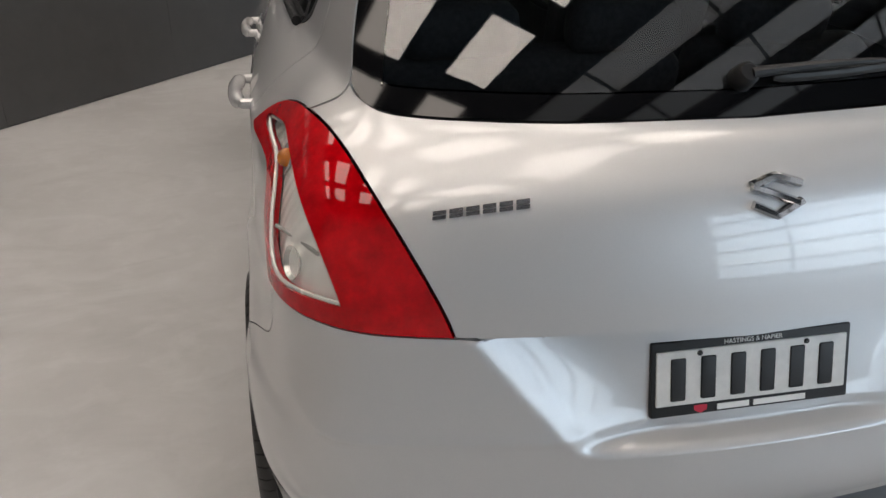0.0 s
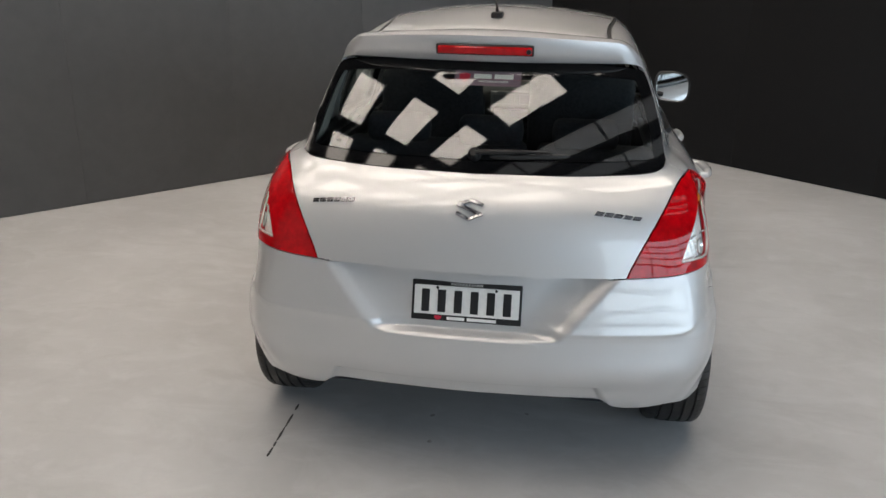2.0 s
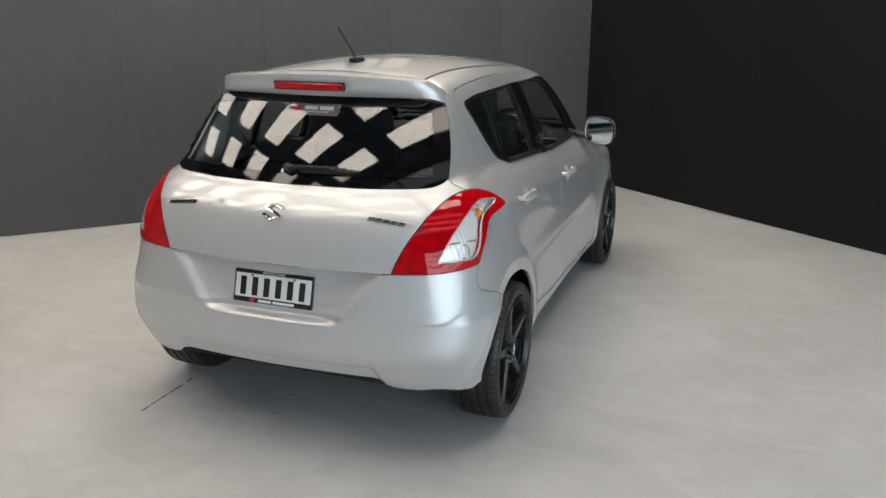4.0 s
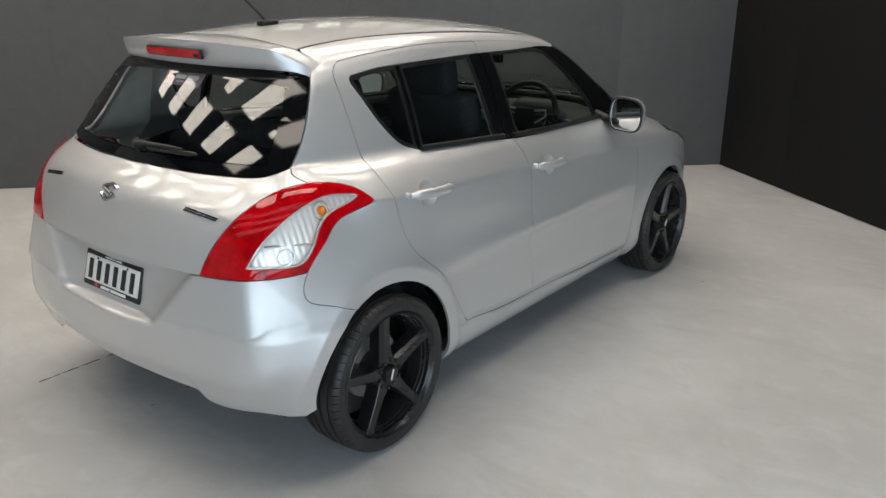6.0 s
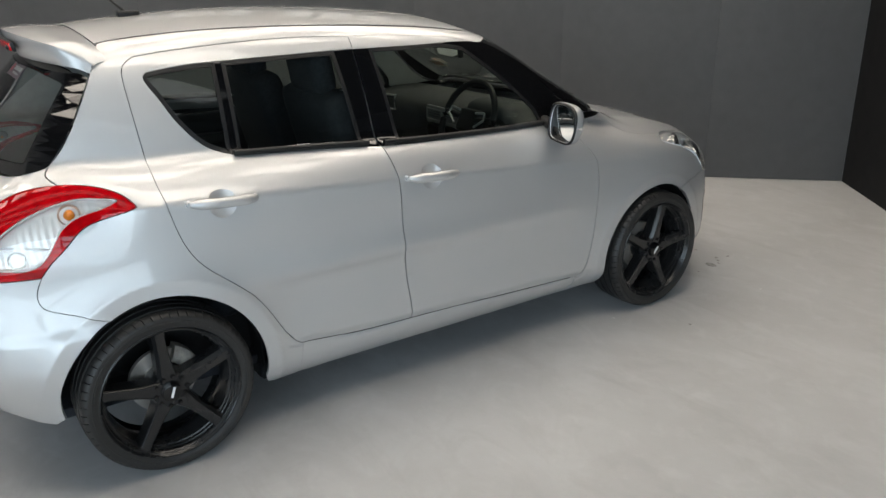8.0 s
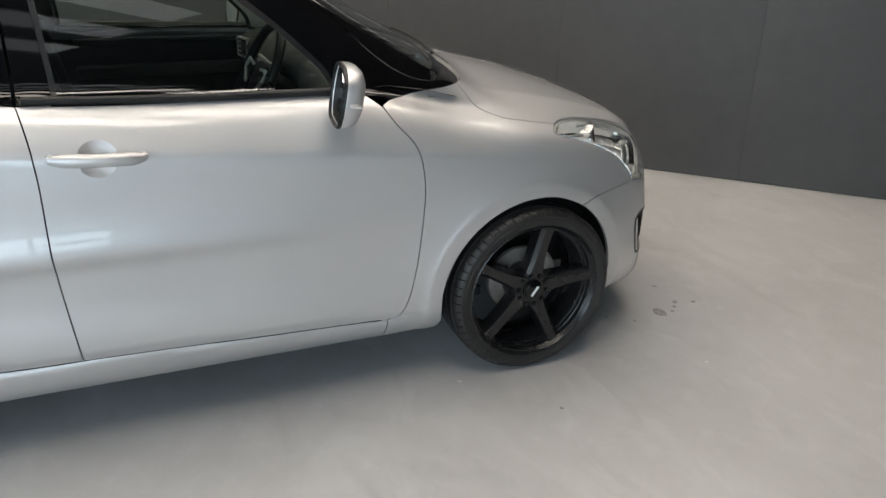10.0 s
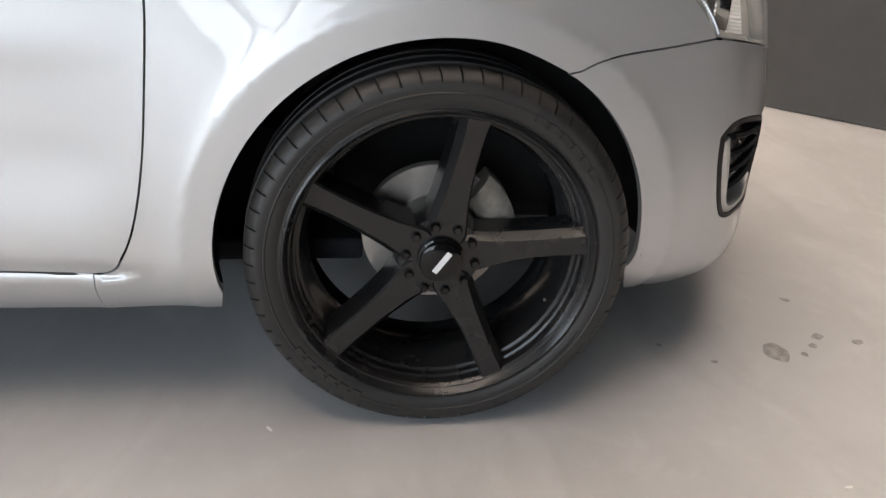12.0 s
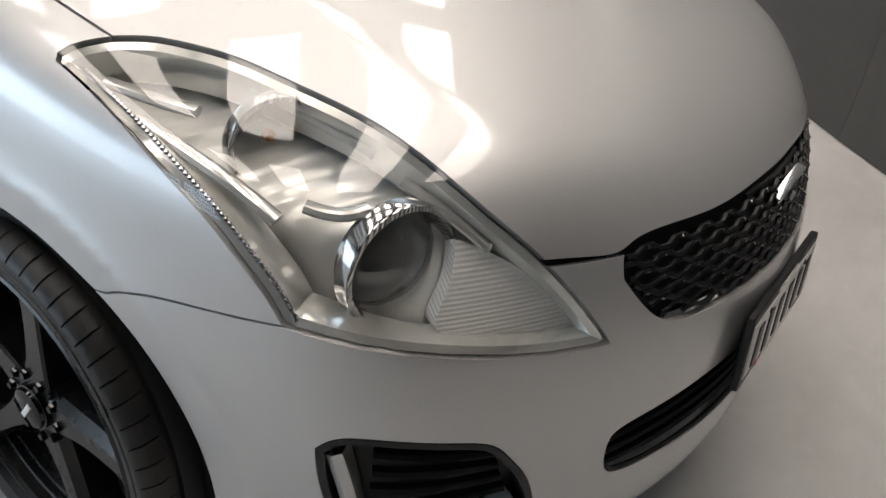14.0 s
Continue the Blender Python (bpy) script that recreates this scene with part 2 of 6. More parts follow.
shoulder = spline([(-1.24, .957), (-1.1, .950), (-.85, .938), (-.6, .925), (-.25, .899), (.0, .883), (.4, .855), (.76, .822), (1.0, .797), (1.25, .765)])
hem_line = spline([(-.9, .350), (-.712, .339), (-.526, .320), (-.218, .306), (.184, .292), (.665, .274), (.9, .268)])
plan_low = spline([(-1.95, .115), (-1.8, .085), (-1.6, .046), (-1.3, .014), (-1.0, .002), (-.5, 0), (.5, 0), (1.0, .002), (1.3, .014), (1.6, .060), (1.8, .12), (2.0, .22)])
plan_high = spline([(-1.6, .075), (-1.3, .024), (-1.0, .004), (-.5, 0), (.2, .004), (.6, .026), (1.0, .07)])
tail = spline([(.15, -1.745), (.24, -1.750), (.32, -1.798), (.38, -1.820), (.425, -1.837), (.445, -1.841), (.52, -1.838), (.60, -1.832), (.68, -1.816), (.765, -1.797), (.85, -1.782), (.93, -1.757), (.99, -1.722), (1.02, -1.690), (1.04, -1.665), (1.054, -1.643), (1.065, -1.6328), (1.078, -1.6234), (1.09, -1.6152), (1.12, -1.5938), (1.15, -1.5716), (1.22, -1.5165), (1.29, -1.4569), (1.36, -1.3929), (1.5, -1.2506)])
nose = spline([(.12, 1.93), (.20, 1.985), (.30, 1.996), (.42, 1.998), (.52, 1.991), (.60, 1.975), (.68, 1.950), (.76, 1.905), (.85, 1.84), (1.0, 1.7)])
belt = spline([(-1.7, 1.09), (-1.1, 1.078), (-.37, 1.042), (.6, 1.0), (.9, .985)])
bonnet = spline([(.5, 1.045), (.8, 1.015), (1.1, .980), (1.4, .925), (1.6, .872), (1.8, .795), (1.95, .71)])
crease = spline([(.8, .55), (1.2, .53), (1.4, .52), (1.6, .505), (1.75, .48), (1.9, .42)])
roof = spline([(-1.6, 1.43), (-1.4, 1.455), (-1.2, 1.483), (-1.0, 1.500), (-.6, 1.515), (-.3, 1.507), (0, 1.486), (.3, 1.448), (.6, 1.39)])
screen = spline([(.9, 1.29), (1.0, 1.10), (1.1, .93), (1.2, .755), (1.3, .595), (1.4, .435), (1.5, .26)])


def recess(x, z):
    """How deep the number plate's hollow in the rear bumper is."""
    half = .315 + .17 * (z - .565) / .2
    across = np.clip((half - np.abs(x)) / .20, 0, 1)
    across = (1 - (1 - across) ** 2) * ease(-.02, .06, half - np.abs(x))
    low = np.minimum((.475 - np.abs(x) - .5 * (z - .34)) / .03, (.402 - z) / .012)
    return .048 * across * ease(.558, .578, z) * ease(.772, .766, z) + .016 * ease(0, 1, low)


def skin(p):
    """Below 0 within the car's body, above 0 outside."""
    x, y, z = np.abs(p[..., 0]), p[..., 1], p[..., 2]
    flare = 0
    for cy, lip, height, fade, broad in ((-AXLE, .412, .019, .050, .005), (AXLE, .392, .009, .022, .012)):
        d = np.hypot(y - cy, z - HUB_Z)
        out = smax(d - lip, 0 * d, .006)
        flare = flare + (height * np.exp(-out / fade) + broad * np.exp(-(out / .11) ** 2)) * ease(.10, .22, z)
    low = x - (side_low(y, z) - plan_low(y) + flare)
    step = .008 * ease(.622, .572, z)
    low = low - (.024 * ease(.78, .52, z) + step) * ease(-1.25, -1.45, y) * ease(.12, .3, z)
    low = low + .10 * ease(.50, .20, z) * ease(-1.46, -1.72, y)
    rear = tail(z) + (.175 + .10 * ease(.8, 1.2, z)) * x * x + recess(x, z) - step - y
    front = y - (nose(z) - .50 * x * x)
    t = ease(.55, 1.0, y)
    deck = z - ((1 - t) * belt(y) + t * (bonnet(y) - .11 * x * x - .18 * smax(x - crease(y), 0 * x, .025)))
    lower = smax(smax(low, rear, .20), smax(front, deck, .10), .10)
    high = x - (.682 - .385 * (z - 1.04) + .010 * np.sin(np.pi * np.clip((z - 1.04) / .36, 0, 1)) - plan_high(y))
    top = z - (roof(y) - .20 * x * x)
    glass = (y - (screen(z) - .30 * x * x)) * .8
    upper = smax(smax(smax(high, top, .12), glass, .10), smax(rear, -z + .6, .01), .11)
    return smin(lower, upper, .045)


def gradient(p, e=6e-4):
    g = np.stack([skin(p + e * np.eye(3)[i]) - skin(p - e * np.eye(3)[i]) for i in range(3)], -1)
    return g / np.linalg.norm(g, axis=-1, keepdims=True).clip(1e-9)


def snap(p, rounds=12):
    """Points moved onto the skin."""
    p = np.array(p, float)
    for _ in range(rounds):
        e = 6e-4
        g = np.stack([skin(p + e * np.eye(3)[i]) - skin(p - e * np.eye(3)[i]) for i in range(3)], -1) / (2 * e)
        p = p - g * (skin(p) / (g * g).sum(-1).clip(.05))[..., None] * .9
    return p


def meet(eye, way, far=9.0, rounds=70):
    """Where rays first enter the skin, from eye along way; nan where they miss it."""
    eye, way = np.array(eye, float), np.array(way, float)
    d = np.zeros(len(eye))
    for _ in range(rounds):
        f = skin(eye + d[:, None] * way)
        d = np.minimum(d + .75 * f, far)
    d[np.abs(skin(eye + d[:, None] * way)) > 3e-4] = np.nan
    return eye + d[:, None] * way


# ---- builders ----
def mesh_object(name, verts, faces, mat, parent=None, smooth=True, label="", normals=None):
    me = bpy.data.meshes.new(name)
    me.from_pydata([tuple(map(float, v)) for v in verts], [], [tuple(map(int, f)) for f in faces])
    me.materials.append(mat)
    me.polygons.foreach_set("use_smooth", [smooth] * len(me.polygons))
    if normals is not None:
        me.normals_split_custom_set([tuple(map(float, n)) for n in normals])
    ob = new(name, me)
    ob.parent = parent
    return tagged(ob, label)


def part(name, bm, mat, parent=None, label="", sharp=35):
    """Links a bmesh as one mesh object under a thing or part."""
    bmesh.ops.recalc_face_normals(bm, faces=bm.faces)
    me = bpy.data.meshes.new(name)
    bm.to_mesh(me)
    bm.free()
    me.materials.append(mat)
    me.polygons.foreach_set("use_smooth", [True] * len(me.polygons))
    me.set_sharp_from_angle(angle=radians(sharp))
    ob = new(name, me)
    ob.parent = parent
    return tagged(ob, label)


def thing(name, label, category, group=""):
    return tagged(new(name), label, category, group)


def plane_chart(n):
    """Looks at the car along -n."""
    n = np.array(n, float) / np.linalg.norm(n)
    up = np.array([0, 0, 1.0]) if abs(n[2]) < .9 else np.array([0, 1.0, 0])
    u = np.cross(up, n)
    u /= np.linalg.norm(u)
    v = np.cross(n, u)

    def flat(p):
        return np.stack([p @ u, p @ v], -1)

    def rays(q, p):
        base = float((p @ n).max()) + .35
        return q[:, :1] * u + q[:, 1:] * v + base * n, np.tile(-n, (len(q), 1))
    return flat, rays


def round_chart(cy, sign):
    """Looks at the car from all round an upright axis at (0, cy); sign -1: from behind, 1: from ahead."""
    def flat(p):
        return np.stack([np.arctan2(p[:, 0], sign * (p[:, 1] - cy)) * .75 * -sign, p[:, 2]], -1)

    def rays(q, p):
        a = q[:, 0] / .75 * -sign
        d = np.stack([np.sin(a), sign * np.cos(a), 0 * a], -1)
        return np.array([0, cy, 0]) + 1.5 * d + q[:, 1:] * np.array([0, 0, 1.0]), -d
    return flat, rays


def run(points, step=.012):
    """Points along a smooth line through the given ones."""
    p = np.array(points, float)
    if len(p) == 2:
        n = max(1, int(np.linalg.norm(p[1] - p[0]) / step))
        return p[0] + np.linspace(0, 1, n, endpoint=False)[:, None] * (p[1] - p[0])
    t = np.r_[0, np.cumsum(np.sqrt(np.linalg.norm(np.diff(p, axis=0), axis=1)))]
    n = max(4, int(np.linalg.norm(np.diff(p, axis=0), axis=1).sum() / step))
    s = np.linspace(0, t[-1], n, endpoint=False)
    return np.stack([spline(list(zip(t, p[:, i])))(s) for i in range(3)], -1)


def outline(*runs, step=.012):
    return np.concatenate([run(r, step) for r in runs])


def inside(q, poly):
    """Which points lie in a polygon."""
    a, b = poly, np.roll(poly, -1, 0)
    x, y = q[:, :1], q[:, 1:]
    cross = (a[:, 1] > y) != (b[:, 1] > y)
    dy = np.where(b[:, 1] == a[:, 1], 1e-12, b[:, 1] - a[:, 1])
    return ((x < (b[:, 0] - a[:, 0]) * (y - a[:, 1]) / dy + a[:, 0]) & cross).sum(1) % 2 == 1


def inset(poly, gap):
    d = np.roll(poly, -1, 0) - np.roll(poly, 1, 0)
    n = np.stack([-d[:, 1], d[:, 0]], -1) / np.linalg.norm(d, axis=1, keepdims=True).clip(1e-9)
    return poly + gap * n


def ccw(poly):
    nxt = np.roll(poly, -1, 0)
    return (poly[:, 0] * nxt[:, 1] - nxt[:, 0] * poly[:, 1]).sum() > 0


def away(q, poly):
    """The distance of points from a polygon's edge."""
    best = np.full(len(q), 9.0)
    nxt = np.roll(poly, -1, 0)
    for a, b in zip(poly, nxt):
        d = b - a
        t = np.clip(((q - a) @ d) / max(d @ d, 1e-12), 0, 1)
        best = np.minimum(best, np.linalg.norm(q - a - t[:, None] * d, axis=1))
    return best


from mathutils.geometry import delaunay_2d_cdt


def fill(loops, h):
    """Triangles that fill the first loop but for the others, with inner points h apart."""
    lo, hi = loops[0].min(0), loops[0].max(0)
    gx, gy = np.meshgrid(np.arange(lo[0], hi[0], h), np.arange(lo[1], hi[1], h * .87))
    gx[1::2] += h / 2
    g = np.stack([gx.ravel(), gy.ravel()], -1)
    ok = inside(g, loops[0])
    for hole in loops[1:]:
        ok &= ~inside(g, hole)
    g = g[ok]
    for loop in loops:
        g = g[away(g, loop) > .5 * h]
    pts, edges = [], []
    for loop in loops:
        n0 = len(pts)
        pts += list(loop)
        edges += [(n0 + i, n0 + (i + 1) % len(loop)) for i in range(len(loop))]
    pts += list(g)
    v, _, f, *_ = delaunay_2d_cdt([Vector(p) for p in pts], edges, [], 0, 1e-7)
    v, f = np.array([tuple(p) for p in v]), np.array([tuple(t) for t in f])
    mid = v[f].mean(1)
    ok = inside(mid, loops[0])
    for hole in loops[1:]:
        ok &= ~inside(mid, hole)
    f = f[ok]
    a, b, c = v[f[:, 0]], v[f[:, 1]], v[f[:, 2]]
    turn = (b[:, 0] - a[:, 0]) * (c[:, 1] - a[:, 1]) - (b[:, 1] - a[:, 1]) * (c[:, 0] - a[:, 0])
    f[turn < 0] = f[turn < 0][:, ::-1]
    return v, f


def panel(name, line, chart, mat, parent, holes=(), gap=.002, h=.02, lift=0.0, fold=.012, label="", both=False, dome=0.0):
    """A sheet of the car's skin within a closed line (rough places near the skin), with its edges folded inwards.
    lift: how far it stands off the skin. dome: how far its middle swells. both: makes its mirror twin too."""
    flat, rays = chart
    loops, p0 = [], None
    for n, l in enumerate((line, *holes)):
        p = snap(l)
        p0 = p if p0 is None else p0
        q = flat(p)
        q = q if ccw(q) else q[::-1]
        loops.append(inset(q, gap if n == 0 else -gap))
    v2, f = fill(loops, h)
    eye, way = rays(v2, p0)
    v = meet(eye, way)
    bad = np.isnan(v[:, 0])
    if bad.any():
        f = f[~bad[f].any(1)]
        v[bad] = p0[0]
    n = gradient(v)
    off = lift
    if dome:
        off = lift + dome * (1 - np.exp(-away(v2, loops[0]) / .03))
        v = v + n * off[:, None]
    else:
        v = v + n * off
    faces = [tuple(t) for t in f]
    normals = [n[i] for t in f for i in t]
    if dome:
        normals = None
    count = {}
    for t in f:
        for i, j in ((t[0], t[1]), (t[1], t[2]), (t[2], t[0])):
            count[(i, j)] = 1
    rim = [(i, j) for i, j in count if (j, i) not in count]
    verts = list(v)
    if fold:
        low, mid = {}, {}
        for i, j in rim:
            for k in (i, j):
                if k not in low:
                    low[k] = len(verts)
                    verts.append(v[k] - n[k] * fold)
        for i, j in rim:
            face = (j, i, low[i], low[j])
            a = np.cross(np.array(verts[i]) - verts[j], np.array(verts[low[i]]) - verts[i])
            a = a / max(np.linalg.norm(a), 1e-9)
            faces.append(face)
            if normals is not None:
                normals += [a] * 4
    made = [mesh_object(name, verts, faces, mat, parent, label=label, normals=normals)]
    if both:
        flip = np.array([-1, 1, 1])
        back = [t[::-1] for t in faces]
        nn = None
        if normals is not None:
            nn, k = [], 0
            for t in faces:
                nn += [normals[k + i] * flip for i in range(len(t))][::-1]
                k += len(t)
        made.append(mesh_object(name, [np.array(q) * flip for q in verts], back, mat, parent, label=label, normals=nn))
    return made


def lathe(profile, segments=64, axis="x"):
    """A ring from (radius, along) pairs turned about an axis."""
    bm = bmesh.new()
    rings = []
    for r, a in profile:
        ring = []
        for i in range(segments):
            c, s = math.cos(2 * math.pi * i / segments), math.sin(2 * math.pi * i / segments)
            ring.append(bm.verts.new((a, r * c, r * s) if axis == "x" else (r * c, r * s, a) if axis == "z" else (r * c, a, r * s)))
        rings.append(ring)
    for a, b in zip(rings, rings[1:]):
        for i in range(segments):
            j = (i + 1) % segments
            bm.faces.new((a[i], a[j], b[j], b[i]))
    return bm


def box(bm, lo, hi, bevel=0.0, m=None):
    """A box between two corners, its edges rounded."""
    lo, hi = Vector(lo), Vector(hi)
    made = bmesh.ops.create_cube(bm, size=1)["verts"]
    for v in made:
        v.co = Vector(((lo[i] + hi[i]) / 2 + v.co[i] * (hi[i] - lo[i]) for i in range(3)))
    if bevel:
        edges = list({e for v in made for e in v.link_edges})
        made = list({v for f in bmesh.ops.bevel(bm, geom=edges, offset=bevel, segments=3, profile=.6, affect="EDGES")["faces"] for v in f.verts} | {v for v in made if v.is_valid})
    if m is not None:
        bmesh.ops.transform(bm, matrix=m, verts=[v for v in made if v.is_valid])
    return made


def tube(bm, points, radius, segments=10, flat=1.0):
    """A round bar along points; radius a number or one for each point."""
    p = [Vector(q) for q in points]
    radii = radius if hasattr(radius, "__len__") else [radius] * len(p)
    rings = []
    for i, q in enumerate(p):
        way = (p[min(i + 1, len(p) - 1)] - p[max(i - 1, 0)]).normalized()
        side = way.cross(Vector((0, 0, 1)) if abs(way.z) < .9 else Vector((0, 1, 0))).normalized()
        up = side.cross(way)
        rings.append([bm.verts.new(q + radii[i] * (math.cos(2 * math.pi * k / segments) * side + flat * math.sin(2 * math.pi * k / segments) * up)) for k in range(segments)])
    for a, b in zip(rings, rings[1:]):
        for k in range(segments):
            bm.faces.new((a[k], a[(k + 1) % segments], b[(k + 1) % segments], b[k]))
    bm.faces.new(rings[0][::-1])
    bm.faces.new(rings[-1])


# ---- the room ----
CORNER = Vector((.087, 4.205, 0))
DIR_A, DIR_B = radians(226.6), radians(-38)
ALONG_A = Vector((math.cos(DIR_A), math.sin(DIR_A), 0))
ALONG_B = Vector((math.cos(DIR_B), math.sin(DIR_B), 0))
LONG, HIGH, SCREEN, BEHIND = 11.0, 4.8, 4.0, 6.0
far_a, far_e = CORNER + ALONG_A * LONG, CORNER - ALONG_A * BEHIND
far_b, far_c = far_e + ALONG_B * LONG, far_a + ALONG_B * LONG


def wall(name, start, end, thick, mat, label, gate=None):
    """A wall with its inner face on the line start-end; gate: (from, to, bottom, top) of an opening through it."""
    start, end = Vector(start), Vector(end)
    along = (end - start).normalized()
    out = Vector((-along.y, along.x, 0))
    if out.dot(Vector((0, -.5, 0)) - start) > 0:
        out = -out
    length = (end - start).length
    bm = bmesh.new()

    def block(s0, s1, z0, z1):
        foot = [start + along * s0, start + along * s1, start + along * s1 + out * thick, start + along * s0 + out * thick]
        lo = [bm.verts.new((p.x, p.y, z0)) for p in foot]
        hi = [bm.verts.new((p.x, p.y, z1)) for p in foot]
        bm.faces.new(lo[::-1])
        bm.faces.new(hi)
        for i in range(4):
            bm.faces.new((lo[i], lo[(i + 1) % 4], hi[(i + 1) % 4], hi[i]))
    if gate:
        block(0, gate[0], 0, HIGH)
        block(gate[1], length, 0, HIGH)
        block(gate[0], gate[1], gate[3], HIGH)
        block(gate[0], gate[1], 0, gate[2])
    else:
        block(0, length, 0, HIGH)
    return tagged(part(name, bm, mat), label, "wall", kind="structure"), along, out


wall_a, _, out_a = wall("wall_north", CORNER - ALONG_B * .02, far_a - ALONG_B * .02, .15, WALL, "tall matt charcoal wall of butted panels")
wall_b, _, out_b = wall("wall_east", CORNER - ALONG_A * .02, CORNER - ALONG_A * .02 + ALONG_B * SCREEN, .15, WALL_SHADED, "tall matt charcoal screen wall of butted panels, coloured black for its shade")
wall("wall_north_far", CORNER - ALONG_A * .17 - ALONG_B * .02, far_e - ALONG_B * .02, .15, WALL_PALE, "plain pale workshop wall behind the screen wall")
wall("wall_northeast", far_e, far_b, .2, WALL, "plain dark grey workshop wall")
GATE = (2.5, 14.5, .15, 3.6)
wall_gate, along_c, out_c = wall("wall_south", far_b, far_c, .2, WALL_PALE, "pale workshop wall with a wide glazed door", GATE)
wall("wall_west", far_a, far_c, .2, WALL_PALE, "plain pale workshop wall beside the showroom")


def wall_panels(root, along, out, first, mat, end, pitch=1.165):
    """Painted boards, butted with narrow joints."""
    s = first - pitch * math.ceil(first / pitch)
    while s < end:
        a, b = max(s, 0.0) + .0006, min(s + pitch, end) - .0006
        if b - a > .05:
            bm = bmesh.new()
            box(bm, (a, -.018, .004), (b, .0, HIGH - .002), .0008)
            m = Matrix(((along.x, -out.x, 0, CORNER.x), (along.y, -out.y, 0, CORNER.y), (0, 0, 1, 0), (0, 0, 0, 1)))
            flip = Matrix.Diagonal((1, -1, 1, 1))
            bmesh.ops.transform(bm, matrix=m @ flip @ Matrix.Translation((0, .018, 0)), verts=bm.verts)
            ob = part("panel", bm, mat, root)
        s += pitch


wall_panels(wall_a, ALONG_A, out_a, JOINT_A, WALL, LONG)
# boards blackened because this wall faces away from the daylight
wall_panels(wall_b, ALONG_B, out_b, .9, WALL_SHADED, SCREEN)


def slab(name, z0, z1, mat, label, grow=1.05):
    bm = bmesh.new()
    mid = (far_a + far_b) / 2
    pts = [mid + (p - mid) * grow for p in (far_e, far_a, far_c, far_b)]
    lo = [bm.verts.new((p.x, p.y, z0)) for p in pts]
    hi = [bm.verts.new((p.x, p.y, z1)) for p in pts]
    bm.faces.new(lo)
    bm.faces.new(hi)
    for i in range(4):
        bm.faces.new((lo[i], lo[(i + 1) % 4], hi[(i + 1) % 4], hi[i]))
    return tagged(part(name, bm, mat), label, name, kind="structure")


slab("floor", -.1, 0, FLOOR, "mottled grey painted concrete floor with scuffs and stains")
slab("ceiling", HIGH, HIGH + .1, CEILING, "dark workshop ceiling with rows of light panels")
bm = bmesh.new()
bmesh.ops.create_grid(bm, x_segments=8, y_segments=8, size=150)
bmesh.ops.translate(bm, verts=bm.verts, vec=(0, 0, -.12))
tagged(part("ground", bm, YARD), "pale concrete yard outside the building", "ground", kind="structure")


def ceiling_light(m):
    root = thing("ceiling_light", "flat rectangular white ceiling light panel, switched on", "ceiling light", "ceiling light panels")
    bm = bmesh.new()
    box(bm, (-.61, -.29, .0), (.61, .29, .05), .006)
    part("frame", bm, WHITE, root)
    bm = bmesh.new()
    box(bm, (-.595, -.275, -.008), (.595, .275, .004), .002)
    part("diffuser", bm, LAMP, root, "glowing white diffuser")
    root.matrix_world = m
    return root


first_light = None
for row in (-4.0, -3.0, -1.75, 0, 1.75, 3.5):
    for j in range(-4, 1):
        if row == -3.0 and -3 < j < 0:
            continue
        p = Vector((.36, -2.52, 0)) + ALONG_A * row + ALONG_B * 1.15 * j
        m = pose(p.x, p.y, HIGH - .05, 0, 0, 46.6)
        if first_light is None:
            first_light = ceiling_light(m)
        else:
            copy_thing(first_light, m)



def skylight(m, long):
    """A strip of translucent roof sheet with a dark frame and cross bars."""
    root = thing("roof_skylight", "long translucent daylit sheet in the workshop roof", "skylight", "roof skylights")
    bm = bmesh.new()
    box(bm, (-long / 2, -.30, -.006), (long / 2, .30, .004), .002)
    part("translucent_sheet", bm, SKYLIGHT, root, "pale translucent sheet letting daylight in")
    bm = bmesh.new()
    for s0, s1 in ((-.34, -.30), (.30, .34)):
        box(bm, (-long / 2, s0, -.03), (long / 2, s1, .03), .004)
    for k in range(7):
        x = -long / 2 + long * k / 6
        box(bm, (x - .03, -.30, -.03), (x + .03, .30, -.008), .003)
    part("frame", bm, CEILING, root)
    root.matrix_world = m
    return root


for k in range(3):
    p = Vector((.36, -2.52, 0)) - ALONG_A * .5 + ALONG_B * (1.45 + 1.15 * k)
    m = pose(p.x, p.y, HIGH - .035, 0, 0, 46.6)
    if k == 0:
        first_skylight = skylight(m, 11.5)
    else:
        copy_thing(first_skylight, m)

# daylight through the glazed door
for start, along, out, gate, power in ((far_b, along_c, out_c, GATE, DAY_SOUTH),):
    mid = start + along * (gate[0] + gate[1]) / 2 + Vector((0, 0, (gate[2] + gate[3]) / 2))
    lamp = bpy.data.lights.new("window_daylight", "AREA")
    lamp.shape, lamp.size, lamp.size_y = "RECTANGLE", gate[1] - gate[0] - .1, gate[3] - gate[2] - .1
    lamp.energy, lamp.color = power, DAY_COLOR
    new("window_daylight", lamp).matrix_world = look(tuple(mid + out * .1), tuple(mid - out * 3))


